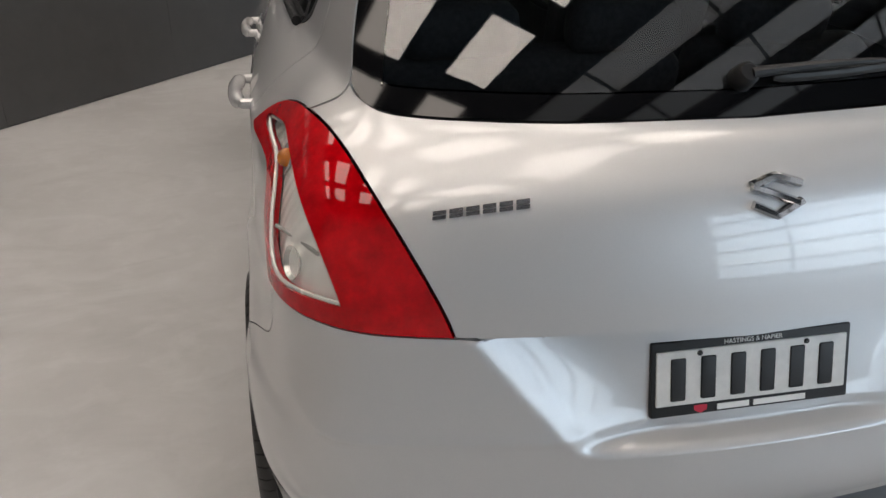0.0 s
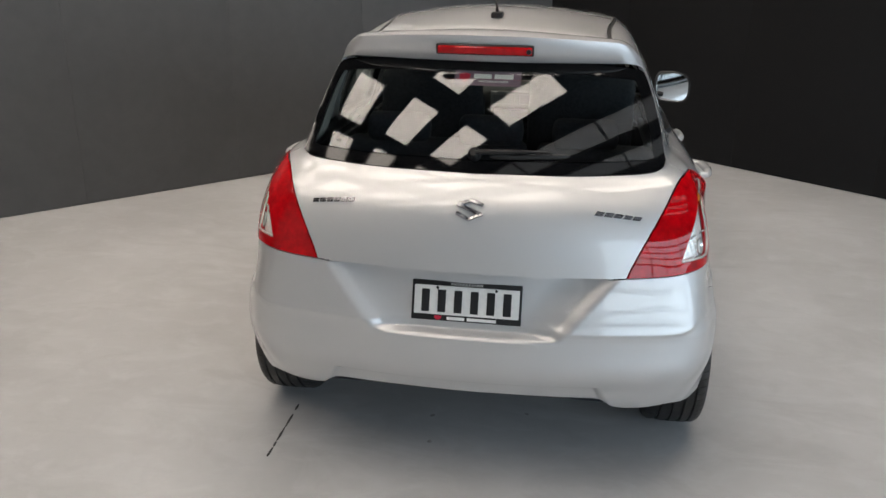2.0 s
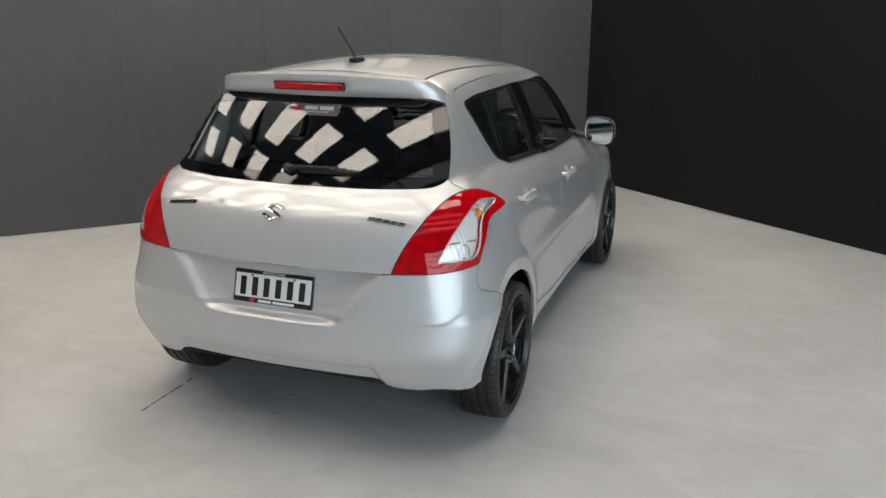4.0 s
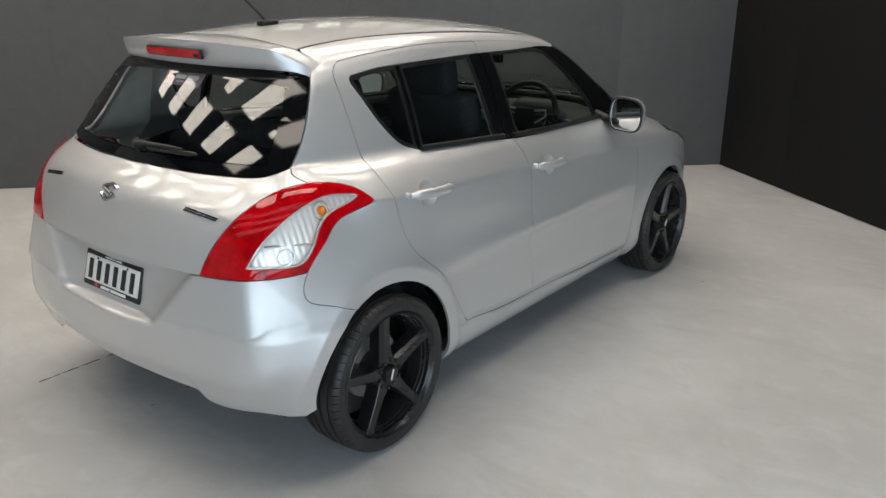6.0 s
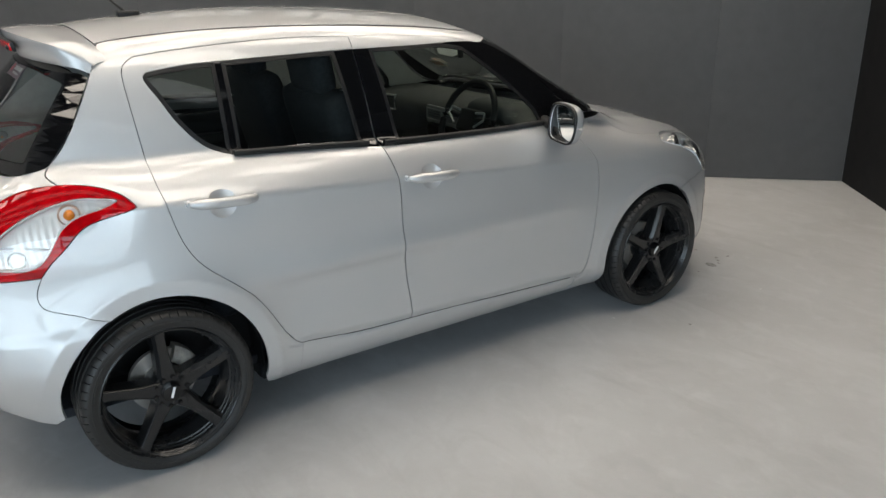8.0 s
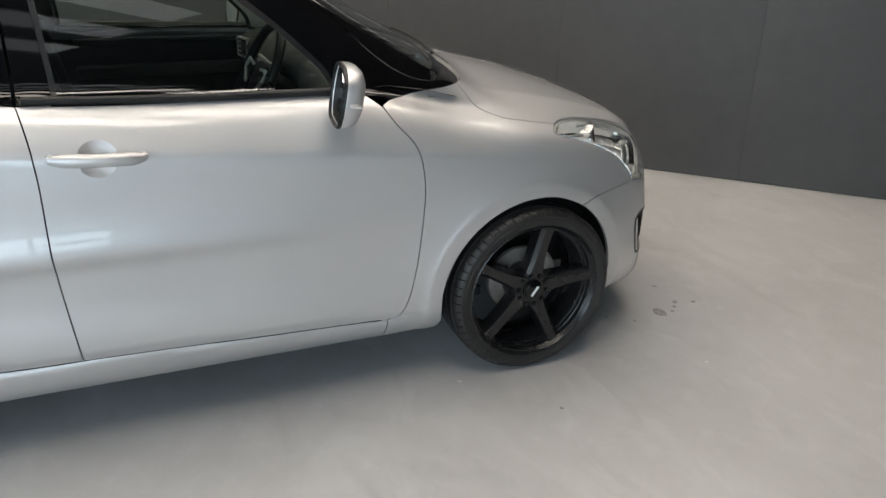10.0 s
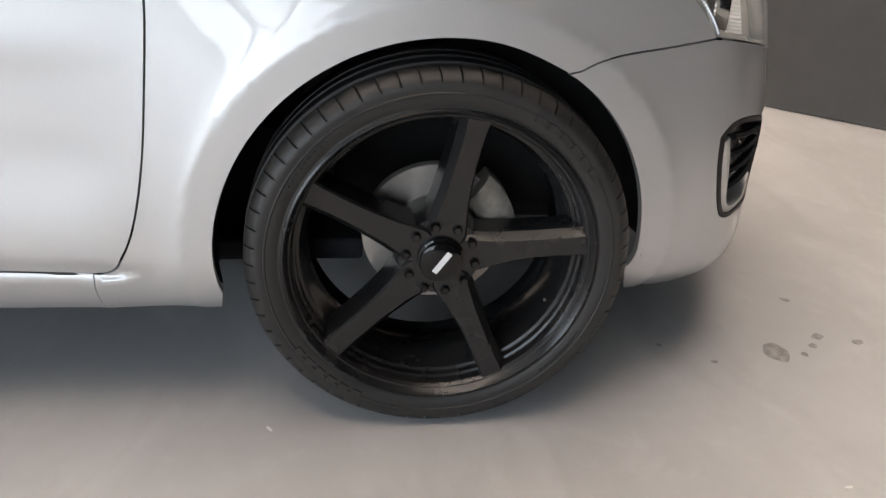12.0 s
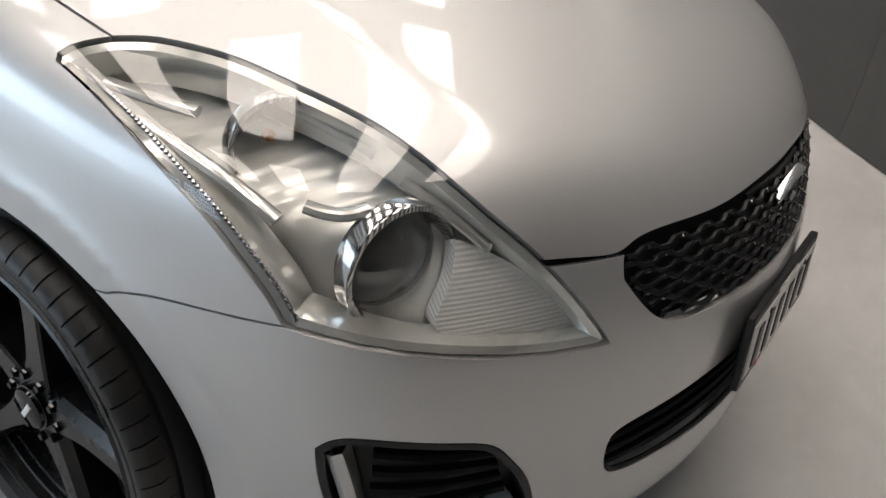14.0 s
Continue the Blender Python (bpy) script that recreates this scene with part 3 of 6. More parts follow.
def window_bars(start, along, out, gate, count):
    root = tagged(new("window_frame"), "grey sections and dark bars of a wide door with window strips", "window frame", kind="structure")
    m = Matrix(((along.x, out.x, 0, start.x), (along.y, out.y, 0, start.y), (0, 0, 1, 0), (0, 0, 0, 1)))
    for k in range(count + 1):
        s = gate[0] + (gate[1] - gate[0]) * k / count
        bm = bmesh.new()
        box(bm, (s - .03, 0, gate[2]), (s + .03, .06, gate[3]), .004, m)
        part("window_bar", bm, INK, root)
    for k in range(6):
        z = gate[2] + (gate[3] - gate[2]) * k / 5
        bm = bmesh.new()
        box(bm, (gate[0], .01, z - .07), (gate[1], .05, z + .07), .004, m)
        part("door_section", bm, WALL_PALE, root)


window_bars(far_b, along_c, out_c, GATE, 8)


# the raised sign on the wall: plain pale blocks of letter size
def sign():
    root = thing("wall_sign", "row of pale raised letter-size blocks on the charcoal wall", "sign")
    s = 2.0
    for k in range(12):
        if k == 7:
            s += .22
            continue
        w = .12 if k in (9,) else .25
        bm = bmesh.new()
        box(bm, (0, 0, 0), (w, .03, .42), .004)
        m = Matrix(((ALONG_A.x, -out_a.x, 0, 0), (ALONG_A.y, -out_a.y, 0, 0), (0, 0, 1, 0), (0, 0, 0, 1)))
        p = CORNER + ALONG_A * s
        bmesh.ops.transform(bm, matrix=Matrix.Translation((p.x, p.y, 2.12)) @ m, verts=bm.verts)
        part("letter_block", bm, SIGN_GREY, root)
        s += w + .10


sign()


# marks on the floor
def blot(name, x, y, r, mat, label, seed, long=1.0, turn=0.0, thick=.0012):
    rnd = random.Random(seed)
    bm = bmesh.new()
    n = 22
    wob = [rnd.uniform(.72, 1.2) for _ in range(n)]
    wob = [(wob[i - 1] + 2 * wob[i] + wob[(i + 1) % n]) / 4 for i in range(n)]
    c, s = math.cos(turn), math.sin(turn)
    rings = []
    for f, z in ((1.0, .0004), (.8, thick)):
        ringv = []
        for i in range(n):
            a = 2 * math.pi * i / n
            u, v = r * wob[i] * f * math.cos(a) * long, r * wob[i] * f * math.sin(a)
            ringv.append(bm.verts.new((x + u * c - v * s, y + u * s + v * c, z)))
        rings.append(ringv)
    for i in range(n):
        bm.faces.new((rings[0][i], rings[0][(i + 1) % n], rings[1][(i + 1) % n], rings[1][i]))
    bm.faces.new(rings[1])
    tagged(part(name, bm, mat), label, "floor stain", "floor stains")


DARK_SPOTS = ((.65, 1.93, .025), (.678, 1.786, .006), (.613, 1.696, .005), (.62, 2.124, .010), (1.11, 1.194, .007), (.596, 2.048, .011), (.436, 2.059, .008), (.63, 2.02, .009), (-.166, -1.419, .009), (.204, -1.345, .007), (-.147, -1.60, .008), (.66, 1.985, .007))
for k, (x, y, r) in enumerate(DARK_SPOTS):
    blot("oil_spot", x, y, r, STAIN, "dark oil spot dried on the concrete floor", k, 1.4, k * 1.7)
for k, (x, y, r) in enumerate(((.842, .943, .0028), (1.039, 1.852, .0024))):
    blot("paint_fleck", x, y, r, WHITE, "tiny white paint fleck on the floor", 40 + k, 3.2, .6 + k)
for k, (y0, y1) in enumerate(((-1.80, -1.735), (-1.732, -1.70), (-1.697, -1.60), (-1.597, -1.505), (-1.475, -1.425))):
    blot("black_line_mark", -.713, (y0 + y1) / 2, .005, INK, "dash of a black line drawn on the floor", 60 + k, (y1 - y0) / .0095, math.pi / 2)


# ---- the car ----
car = thing("car", "silver five-door hatchback with black five-spoke alloy wheels", "car")
SIDE, REAR, TOP = plane_chart((1, 0, 0)), plane_chart((0, -1, .25)), plane_chart((0, 0, 1))
QUARTER = plane_chart((.8, -.28, .45))
WING = plane_chart((.8, .1, .5))
TAIL_CORNER = plane_chart((.72, -.68, .12))
HEAD = plane_chart((.66, .55, .45))
AROUND_REAR, AROUND_FRONT = round_chart(-1.1, -1), round_chart(1.15, 1)
FLIP = np.array([-1.0, 1, 1])


def arc(cy, r, a0, a1, x=.83, n=9):
    """Points of a wheel arch, angles from ahead over the top to behind."""
    return [(x, cy + r * math.cos(radians(a0 + (a1 - a0) * i / (n - 1))), HUB_Z + r * math.sin(radians(a0 + (a1 - a0) * i / (n - 1)))) for i in range(n)]


def whole(half):
    """A line over both sides from its right half, which runs from the middle to the middle."""
    return np.concatenate([half, (half * FLIP)[::-1]])


def shrunk(line, chart, d):
    """The same line drawn in by d on the skin."""
    flat, rays = chart
    p = snap(line)
    q = flat(p)
    q = q if ccw(q) else q[::-1]
    eye, way = rays(inset(q, d), p)
    return meet(eye, way)


def ring(name, line, chart, mat, parent, width, lift=0.0, fold=.006, both=False, h=.02, gap=0.0):
    return panel(name, line, chart, mat, parent, [shrunk(line, chart, width)], gap=gap, h=h, lift=lift, fold=fold, both=both)


ARCH_F, ARCH_R = .342, .358
B_GAP = [(.55, -.300, 1.395), (.637, -.291, 1.184), (.728, -.285, 1.026), (.784, -.268, .955), (.81, -.256, .84), (.829, -.254, .67), (.814, -.240, .485), (.80, -.218, .306)]
DOOR_REAR = [(.522, -1.118, 1.404), (.540, -1.160, 1.375), (.577, -1.169, 1.302), (.623, -1.163, 1.189), (.663, -1.156, 1.084), (.757, -1.152, 1.002), (.791, -1.134, .914), (.809, -1.107, .820), (.817, -1.060, .738), (.827, -.987, .668), (.823, -.898, .586), (.815, -.829, .483), (.808, -.771, .392), (.803, -.712, .339)]
DOOR_TOP_R = [(.528, -.300, 1.424), (.518, -.567, 1.430), (.519, -.831, 1.424), (.520, -1.025, 1.413), (.522, -1.118, 1.404)]
DOOR_BOTTOM_R = [(.803, -.712, .339), (.80, -.526, .320), (.80, -.218, .306)]
DOOR_BOTTOM_F = [(.80, -.218, .306), (.795, .184, .292), (.79, .665, .274)]
DOOR_FRONT = [(.79, .665, .274), (.792, .715, .285), (.80, .748, .321), (.811, .783, .436), (.819, .802, .583), (.82, .810, .726), (.808, .780, .857), (.79, .735, .915), (.75, .70, .975)]
DOOR_TOP_F = [(.66, .66, 1.03), (.63, .52, 1.14), (.60, .44, 1.225), (.575, .37, 1.30), (.548, .30, 1.365), (.533, .15, 1.392), (.528, -.08, 1.413), (.528, -.300, 1.424)]
WR_BOTTOM = [(.728, -.285, 1.026), (.71, -.443, 1.037), (.69, -.842, 1.061)]
WR_REAR = [(.69, -.842, 1.061), (.669, -.915, 1.082), (.656, -.966, 1.116), (.624, -1.035, 1.203), (.590, -1.077, 1.283), (.562, -1.102, 1.335), (.558, -1.090, 1.352)]
WR_TOP = [(.558, -1.090, 1.352), (.556, -.956, 1.366), (.556, -.847, 1.369), (.556, -.382, 1.374), (.555, -.298, 1.374)]
WF_TOP = [(.555, -.298, 1.374), (.554, .02, 1.370), (.548, .19, 1.372), (.540, .335, 1.362)]
WF_BOTTOM = [(.70, .66, .999), (.715, .30, 1.008), (.728, -.05, 1.016), (.728, -.285, 1.026)]
b_low = [p for p in B_GAP if p[2] < 1.03]

doors = {}
for name, line, where in (("rear_door", outline(DOOR_TOP_R, DOOR_REAR, DOOR_BOTTOM_R, b_low[::-1], WR_BOTTOM, WR_REAR, WR_TOP, [(.555, -.298, 1.374), (.528, -.300, 1.424)]), (-.958, .930)),
                          ("front_door", outline(b_low, DOOR_BOTTOM_F, DOOR_FRONT, [(.75, .70, .975), (.70, .66, .999)], WF_BOTTOM), (-.108, .888))):
    cup = [(.79, where[0] + .047 * math.cos(a), where[1] + .047 * math.sin(a)) for a in np.linspace(0, 2 * math.pi, 28, endpoint=False)]
    made = panel(name, line, SIDE, PAINT, car, [cup], both=True, fold=.02)
    dishes = panel("handle_cup", cup, SIDE, PAINT, None, gap=-.002, h=.008, dome=-.024, fold=0, both=True)
    for ob, dish in zip(made, dishes):
        dish.parent = ob
    doors[name] = made
rails = panel("door_frame", outline(WF_TOP[::-1], [(.555, -.298, 1.374), (.528, -.300, 1.424)], DOOR_TOP_F[::-1][:3] + [(.548, .30, 1.365)], [(.548, .30, 1.365), (.540, .335, 1.362)]), plane_chart((.9, 0, .4)), PAINT, None, both=True, gap=.0005)
for ob, d in zip(rails, doors["front_door"]):
    ob.parent = d

# glass and black trim of the doors
DIV_Y = (-.852, -.828)
GLASS_PARTS = [
    ("rear_door", "door_window", outline([(.558, -.382, 1.374), (.556, -.6, 1.372), (.557, DIV_Y[1], 1.368)], [(.557, DIV_Y[1], 1.368), (.69, DIV_Y[1] - .012, 1.061)], [(.69, DIV_Y[1] - .012, 1.061), (.71, -.443, 1.037), (.715, -.345, 1.030)], [(.715, -.345, 1.030), (.558, -.382, 1.374)])),
    ("rear_door", "quarter_window", outline([(.557, DIV_Y[0], 1.368), (.556, -.956, 1.366), (.558, -1.090, 1.352)], WR_REAR[::-1][:-1] + [(.688, DIV_Y[0] - .012, 1.064)], [(.688, DIV_Y[0] - .012, 1.064), (.557, DIV_Y[0], 1.368)])),
    ("front_door", "door_window", outline([(.556, -.232, 1.373), (.554, .02, 1.370), (.55, .12, 1.366), (.553, .215, 1.343)], [(.553, .215, 1.343), (.60, .40, 1.20), (.63, .50, 1.11), (.65, .555, 1.05), (.70, .575, 1.001)], [(.70, .575, 1.001), (.715, .30, 1.008), (.728, -.05, 1.016), (.72, -.195, 1.024)], [(.72, -.195, 1.024), (.556, -.232, 1.373)])),
]
for door, name, line in GLASS_PARTS:
    for ob, d in zip(panel(name, shrunk(line, SIDE, .012), SIDE, GLASS, None, gap=0, lift=-.006, fold=.004, both=True), doors[door]):
        ob.parent = d
    for ob, d in zip(ring("window_seal", line, SIDE, BLACK_PLASTIC, None, .014, lift=.001, both=True), doors[door]):
        ob.parent = d
BLACKS = [
    ("rear_door", outline([(.557, DIV_Y[1], 1.368), (.557, DIV_Y[0], 1.368)], [(.557, DIV_Y[0], 1.368), (.688, DIV_Y[0] - .012, 1.064)], [(.688, DIV_Y[0] - .012, 1.064), (.69, DIV_Y[1] - .012, 1.061)], [(.69, DIV_Y[1] - .012, 1.061), (.557, DIV_Y[1], 1.368)])),
    ("rear_door", outline([(.555, -.302, 1.374), (.558, -.382, 1.374)], [(.558, -.382, 1.374), (.715, -.345, 1.030)], [(.715, -.345, 1.030), (.727, -.289, 1.027)], [(.727, -.289, 1.027), (.637, -.295, 1.184), (.555, -.302, 1.374)])),
    ("front_door", outline([(.556, -.232, 1.373), (.555, -.298, 1.374)], [(.555, -.298, 1.374), (.637, -.289, 1.184), (.727, -.281, 1.027)], [(.727, -.281, 1.027), (.72, -.195, 1.024)], [(.72, -.195, 1.024), (.556, -.232, 1.373)])),
]
for door, line in BLACKS:
    for ob, d in zip(panel("pillar_trim", line, SIDE, BLACK_GLOSS, None, gap=.001, lift=.001, fold=.006, both=True, label="gloss black pillar trim"), doors[door]):
        ob.parent = d
SCREEN_SIDE = [(.505, .375, 1.372), (.545, .46, 1.30), (.578, .555, 1.22), (.60, .645, 1.14), (.615, .74, 1.06), (.615, .84, 1.005), (.60, .93, .985)]
panel("windscreen_pillar", outline([(.540, .335, 1.362), (.548, .19, 1.372), (.55, .12, 1.366), (.553, .215, 1.343)], [(.553, .215, 1.343), (.60, .40, 1.20), (.63, .50, 1.11), (.65, .555, 1.05), (.70, .575, 1.001)], [(.70, .575, 1.001), (.70, .66, .999), (.70, .75, .985)], [(.70, .75, .985), (.665, .85, .985), (.63, .94, .98), (.602, .985, .976)], [(.602, .985, .976), (.60, .93, .985)], SCREEN_SIDE[::-1], [(.505, .375, 1.372), (.540, .335, 1.362)]), plane_chart((.85, .35, .4)), BLACK_GLOSS, car, both=True, gap=.001, label="gloss black pillar beside the windscreen")


def belt_strip(d, sign):
    bm = bmesh.new()
    pts = snap(run([(.69, -.86, 1.056), (.705, -.55, 1.040), (.715, -.30, 1.022)] if d == "rear_door" else [(.72, -.27, 1.020), (.72, .10, 1.008), (.71, .40, 1.0), (.70, .585, .996)], .04))
    pts = pts + gradient(pts) * .004 + np.array([0, 0, .007])
    tube(bm, [Vector((sign * p[0], p[1], p[2])) for p in pts], .0115, 10)
    return bm


for d in doors:
    for ob, sign in zip(doors[d], (1, -1)):
        part("belt_moulding", belt_strip(d, sign), BLACK_PLASTIC, ob)


def handle(where, sign):
    """A pull handle: a rounded bar over the cup, with a lock barrel at its end."""
    y0, z0 = where
    bm = bmesh.new()
    pts, radii = [], []
    for i in range(15):
        u = i / 14
        q = snap([(.80, y0 - .115 + .23 * u, z0 + .004 - .012 * u)])[0]
        up = .016 + .016 * math.sin(math.pi * u) ** .6
        pts.append(Vector((sign * (q[0] + up), q[1], q[2])))
        radii.append(.0160 * min(1, .55 + 3 * u, .55 + 3 * (1 - u)))
    tube(bm, pts, radii, 12, 1.15)
    for i in (0, 14):
        tube(bm, [pts[i] + Vector((-sign * .03, 0, 0)), pts[i] + Vector((sign * .002, 0, 0))], .011, 10)
    return bm


for d, where in (("rear_door", (-.958, .942)), ("front_door", (-.108, .894))):
    for ob, sign in zip(doors[d], (1, -1)):
        part("door_handle", handle(where, sign), PAINT, ob)
for ob, sign in zip(doors["front_door"], (1, -1)):
    bm = lathe([(.0004, .034), (.006, .034), (.0075, .03), (.008, .0)], 20)
    bmesh.ops.transform(bm, matrix=Matrix.Translation((sign * .806, -.19, .898)) @ Matrix.Diagonal((sign, 1, 1, 1)), verts=bm.verts)
    part("lock_barrel", bm, CHROME, ob)

# body side with the roof rail, rear corner and sill
HATCH_EDGE = [(.541, -1.268, 1.350), (.559, -1.290, 1.312), (.592, -1.345, 1.219), (.613, -1.405, 1.135), (.622, -1.445, 1.095), (.640, -1.46, 1.068), (.672, -1.45, 1.052), (.690, -1.44, 1.046)]
LAMP_TOP = [(.690, -1.44, 1.046), (.705, -1.389, 1.044), (.730, -1.311, 1.025), (.754, -1.264, .998), (.775, -1.231, .956)]
LAMP_LOW = [(.775, -1.231, .956), (.775, -1.323, .939), (.775, -1.400, .918), (.779, -1.460, .866), (.780, -1.507, .827), (.779, -1.543, .786)]
LAMP_FOOT = [(.779, -1.543, .786), (.723, -1.669, .784), (.636, -1.728, .779), (.56, -1.746, .775), (.503, -1.757, .773)]
LAMP_IN = [(.503, -1.757, .773), (.515, -1.751, .806), (.562, -1.715, .900), (.622, -1.625, .996), (.655, -1.54, 1.034), (.690, -1.44, 1.046)]
BUMPER_SEAM_R = [(.779, -1.543, .786), (.783, -1.565, .735), (.783, -1.555, .692), (.79, -1.50, .661), (.821, -1.40, .622), (.825, -1.372, .613)]
DITCH = [(.424, -1.204, 1.446), (.429, -.966, 1.465), (.447, -.781, 1.468), (.468, -.529, 1.464), (.478, -.240, 1.457), (.482, .05, 1.437), (.478, .25, 1.405), (.470, .395, 1.372)]
a_end = arc(-AXLE, ARCH_R, -11, 117)
panel("body_side", outline(DITCH, [(.470, .395, 1.372), (.505, .375, 1.372), (.540, .335, 1.362)], [(.540, .335, 1.362), (.548, .30, 1.365)], DOOR_TOP_F[4:], DOOR_TOP_R, DOOR_REAR,
      [(.803, -.712, .339), (.79, -.72, .27)], [(.79, -.72, .27), (.755, -.72, .197)], [(.755, -.72, .197), (.755, -.80, .20), (.775, a_end[0][1], a_end[0][2])], a_end, BUMPER_SEAM_R[::-1], LAMP_LOW[::-1], LAMP_TOP[::-1], HATCH_EDGE[::-1],
      [(.541, -1.268, 1.350), (.50, -1.235, 1.405), (.424, -1.204, 1.446)]), QUARTER, PAINT, car, both=True, h=.012, gap=.0007)
panel("sill", outline([(.803, -.712, .339), (.79, -.72, .27)], [(.79, -.72, .27), (.755, -.72, .197)], [(.755, -.72, .197), (.75, 0, .193), (.746, .688, .188)], [(.746, .688, .188), (.79, .692, .274)], [(.79, .692, .274), (.79, .665, .274)], DOOR_BOTTOM_F[::-1], DOOR_BOTTOM_R[::-1]), SIDE, PAINT, car, both=True, gap=.0012, lift=-.002)

# black strips added below the doors, in place of the shade in the gap
for sign in (1, -1):
    bm = bmesh.new()
    pts = snap(run([(.803, -.712, .337), (.80, -.526, .318), (.80, -.218, .304), (.795, .184, .290), (.79, .60, .2735), (.79, .69, .277)], .05))
    pts = pts - gradient(pts) * .0055
    tube(bm, [Vector((sign * p[0], p[1], p[2])) for p in pts], .0055, 8)
    part("sill_gap_shade", bm, BLACK_PLASTIC, car)

# front wing, bonnet and bumper
BONNET_SIDE = [(.60, .99, .975), (.640, 1.025, .94), (.672, 1.055, .912), (.700, 1.095, .893), (.714, 1.130, .884), (.717, 1.230, .866), (.713, 1.315, .851)]
HEAD_TOP = [(.713, 1.315, .851), (.684, 1.347, .854), (.663, 1.383, .853), (.640, 1.434, .848), (.620, 1.504, .836), (.596, 1.588, .818), (.582, 1.662, .795), (.561, 1.738, .754), (.529, 1.792, .709), (.497, 1.835, .662), (.469, 1.868, .617), (.445, 1.893, .576)]
HEAD_LOW = [(.445, 1.893, .576), (.498, 1.868, .580), (.575, 1.823, .591), (.644, 1.774, .606), (.691, 1.732, .617), (.728, 1.684, .627), (.752, 1.631, .634)]
HEAD_OUT = [(.752, 1.631, .634), (.757, 1.612, .663), (.764, 1.576, .699), (.770, 1.533, .734), (.773, 1.476, .765), (.772, 1.415, .792), (.769, 1.353, .812), (.768, 1.308, .824)]
HEAD_TIP = [(.768, 1.308, .824), (.766, 1.290, .829), (.752, 1.290, .838), (.730, 1.303, .847), (.713, 1.315, .851)]
FENDER_SEAM = [(.752, 1.631, .634), (.785, 1.53, .622), (.809, 1.441, .609), (.816, 1.402, .590)]
f_end = arc(AXLE, ARCH_F, 59, 193)
panel("front_wing", outline(DOOR_FRONT, [(.75, .70, .975), (.70, .75, .985), (.665, .85, .985), (.63, .94, .98), (.60, .99, .975)], BONNET_SIDE, HEAD_TIP[::-1], HEAD_OUT[::-1], FENDER_SEAM, f_end, [f_end[-1], (.757, .87, .185)], [(.757, .87, .185), (.746, .688, .188)], [(.746, .688, .188), (.79, .692, .274)], [(.79, .692, .274), (.79, .665, .274)]), WING, PAINT, car, both=True, h=.012, gap=.0014)
NOSE_EDGE = [(.517, 1.808, .692), (.470, 1.836, .6875), (.420, 1.860, .6845), (.386, 1.866, .694), (.254, 1.904, .696), (.125, 1.923, .699), (0, 1.929, .700)]
bonnet_back = run([(0, 1.115, .985), (.30, 1.10, .983), (.50, 1.055, .98), (.60, .99, .975)])
panel("bonnet", whole(np.concatenate([bonnet_back, run(BONNET_SIDE), run(HEAD_TOP[:9] + [(.517, 1.808, .692)]), run(NOSE_EDGE)])), TOP, PAINT, car, h=.018)
cowl = np.concatenate([run([(0, 1.045, .995), (.30, 1.02, .995), (.50, .96, .99), (.60, .90, .985)]), run([(.60, .90, .985), (.60, .985, .976)]), run(list(map(tuple, bonnet_back[::-4])) + [(0, 1.112, .985)])])
panel("cowl_panel", whole(cowl), TOP, BLACK_PLASTIC, car, lift=-.012, label="black plastic panel under the windscreen")
GRILLE = [(0, 1.926, .692), (.125, 1.921, .692), (.254, 1.904, .688), (.386, 1.868, .685), (.414, 1.862, .670), (.418, 1.874, .655), (.392, 1.902, .617), (.362, 1.924, .589), (.333, 1.938, .578), (.275, 1.957, .572), (.174, 1.976, .570), (0, 1.990, .568)]
LOWER = [(0, 2.00, .45), (.195, 2.002, .448), (.30, 1.975, .437), (.405, 1.937, .422), (.420, 1.93, .405), (.410, 1.935, .345), (.376, 1.948, .325), (.298, 1.973, .318), (.15, 2.005, .315), (0, 2.01, .315)]
FOG = [(.736, 1.674, .474), (.727, 1.699, .495), (.692, 1.752, .496), (.638, 1.80, .483), (.592, 1.832, .465), (.567, 1.848, .434), (.545, 1.86, .40), (.525, 1.87, .353), (.520, 1.872, .320), (.535, 1.864, .306), (.60, 1.83, .308), (.676, 1.775, .315), (.702, 1.732, .318), (.713, 1.709, .330), (.725, 1.690, .375), (.733, 1.678, .43)]
grille_line, lower_line = whole(run(GRILLE)), whole(run(LOWER))
fog_line = np.concatenate([run(FOG + FOG[:1])])
half = np.concatenate([run(GRILLE[:4:-1]), run([(.418, 1.874, .655), (.414, 1.862, .670), (.412, 1.862, .684)]), run([(.412, 1.862, .684), (.465, 1.838, .686), (.514, 1.810, .688)]), run([(.514, 1.810, .688), (.497, 1.835, .662), (.469, 1.868, .617), (.445, 1.893, .576)]), run(HEAD_LOW), run(FENDER_SEAM), run(arc(AXLE, ARCH_F, 59, -17)), run([(.70, 1.56, .195), (.62, 1.68, .175), (.42, 1.83, .165), (0, 1.93, .165)])])
panel("front_bumper", whole(half), AROUND_FRONT, PAINT, car, [lower_line, fog_line, fog_line * FLIP], h=.012, gap=.0014)


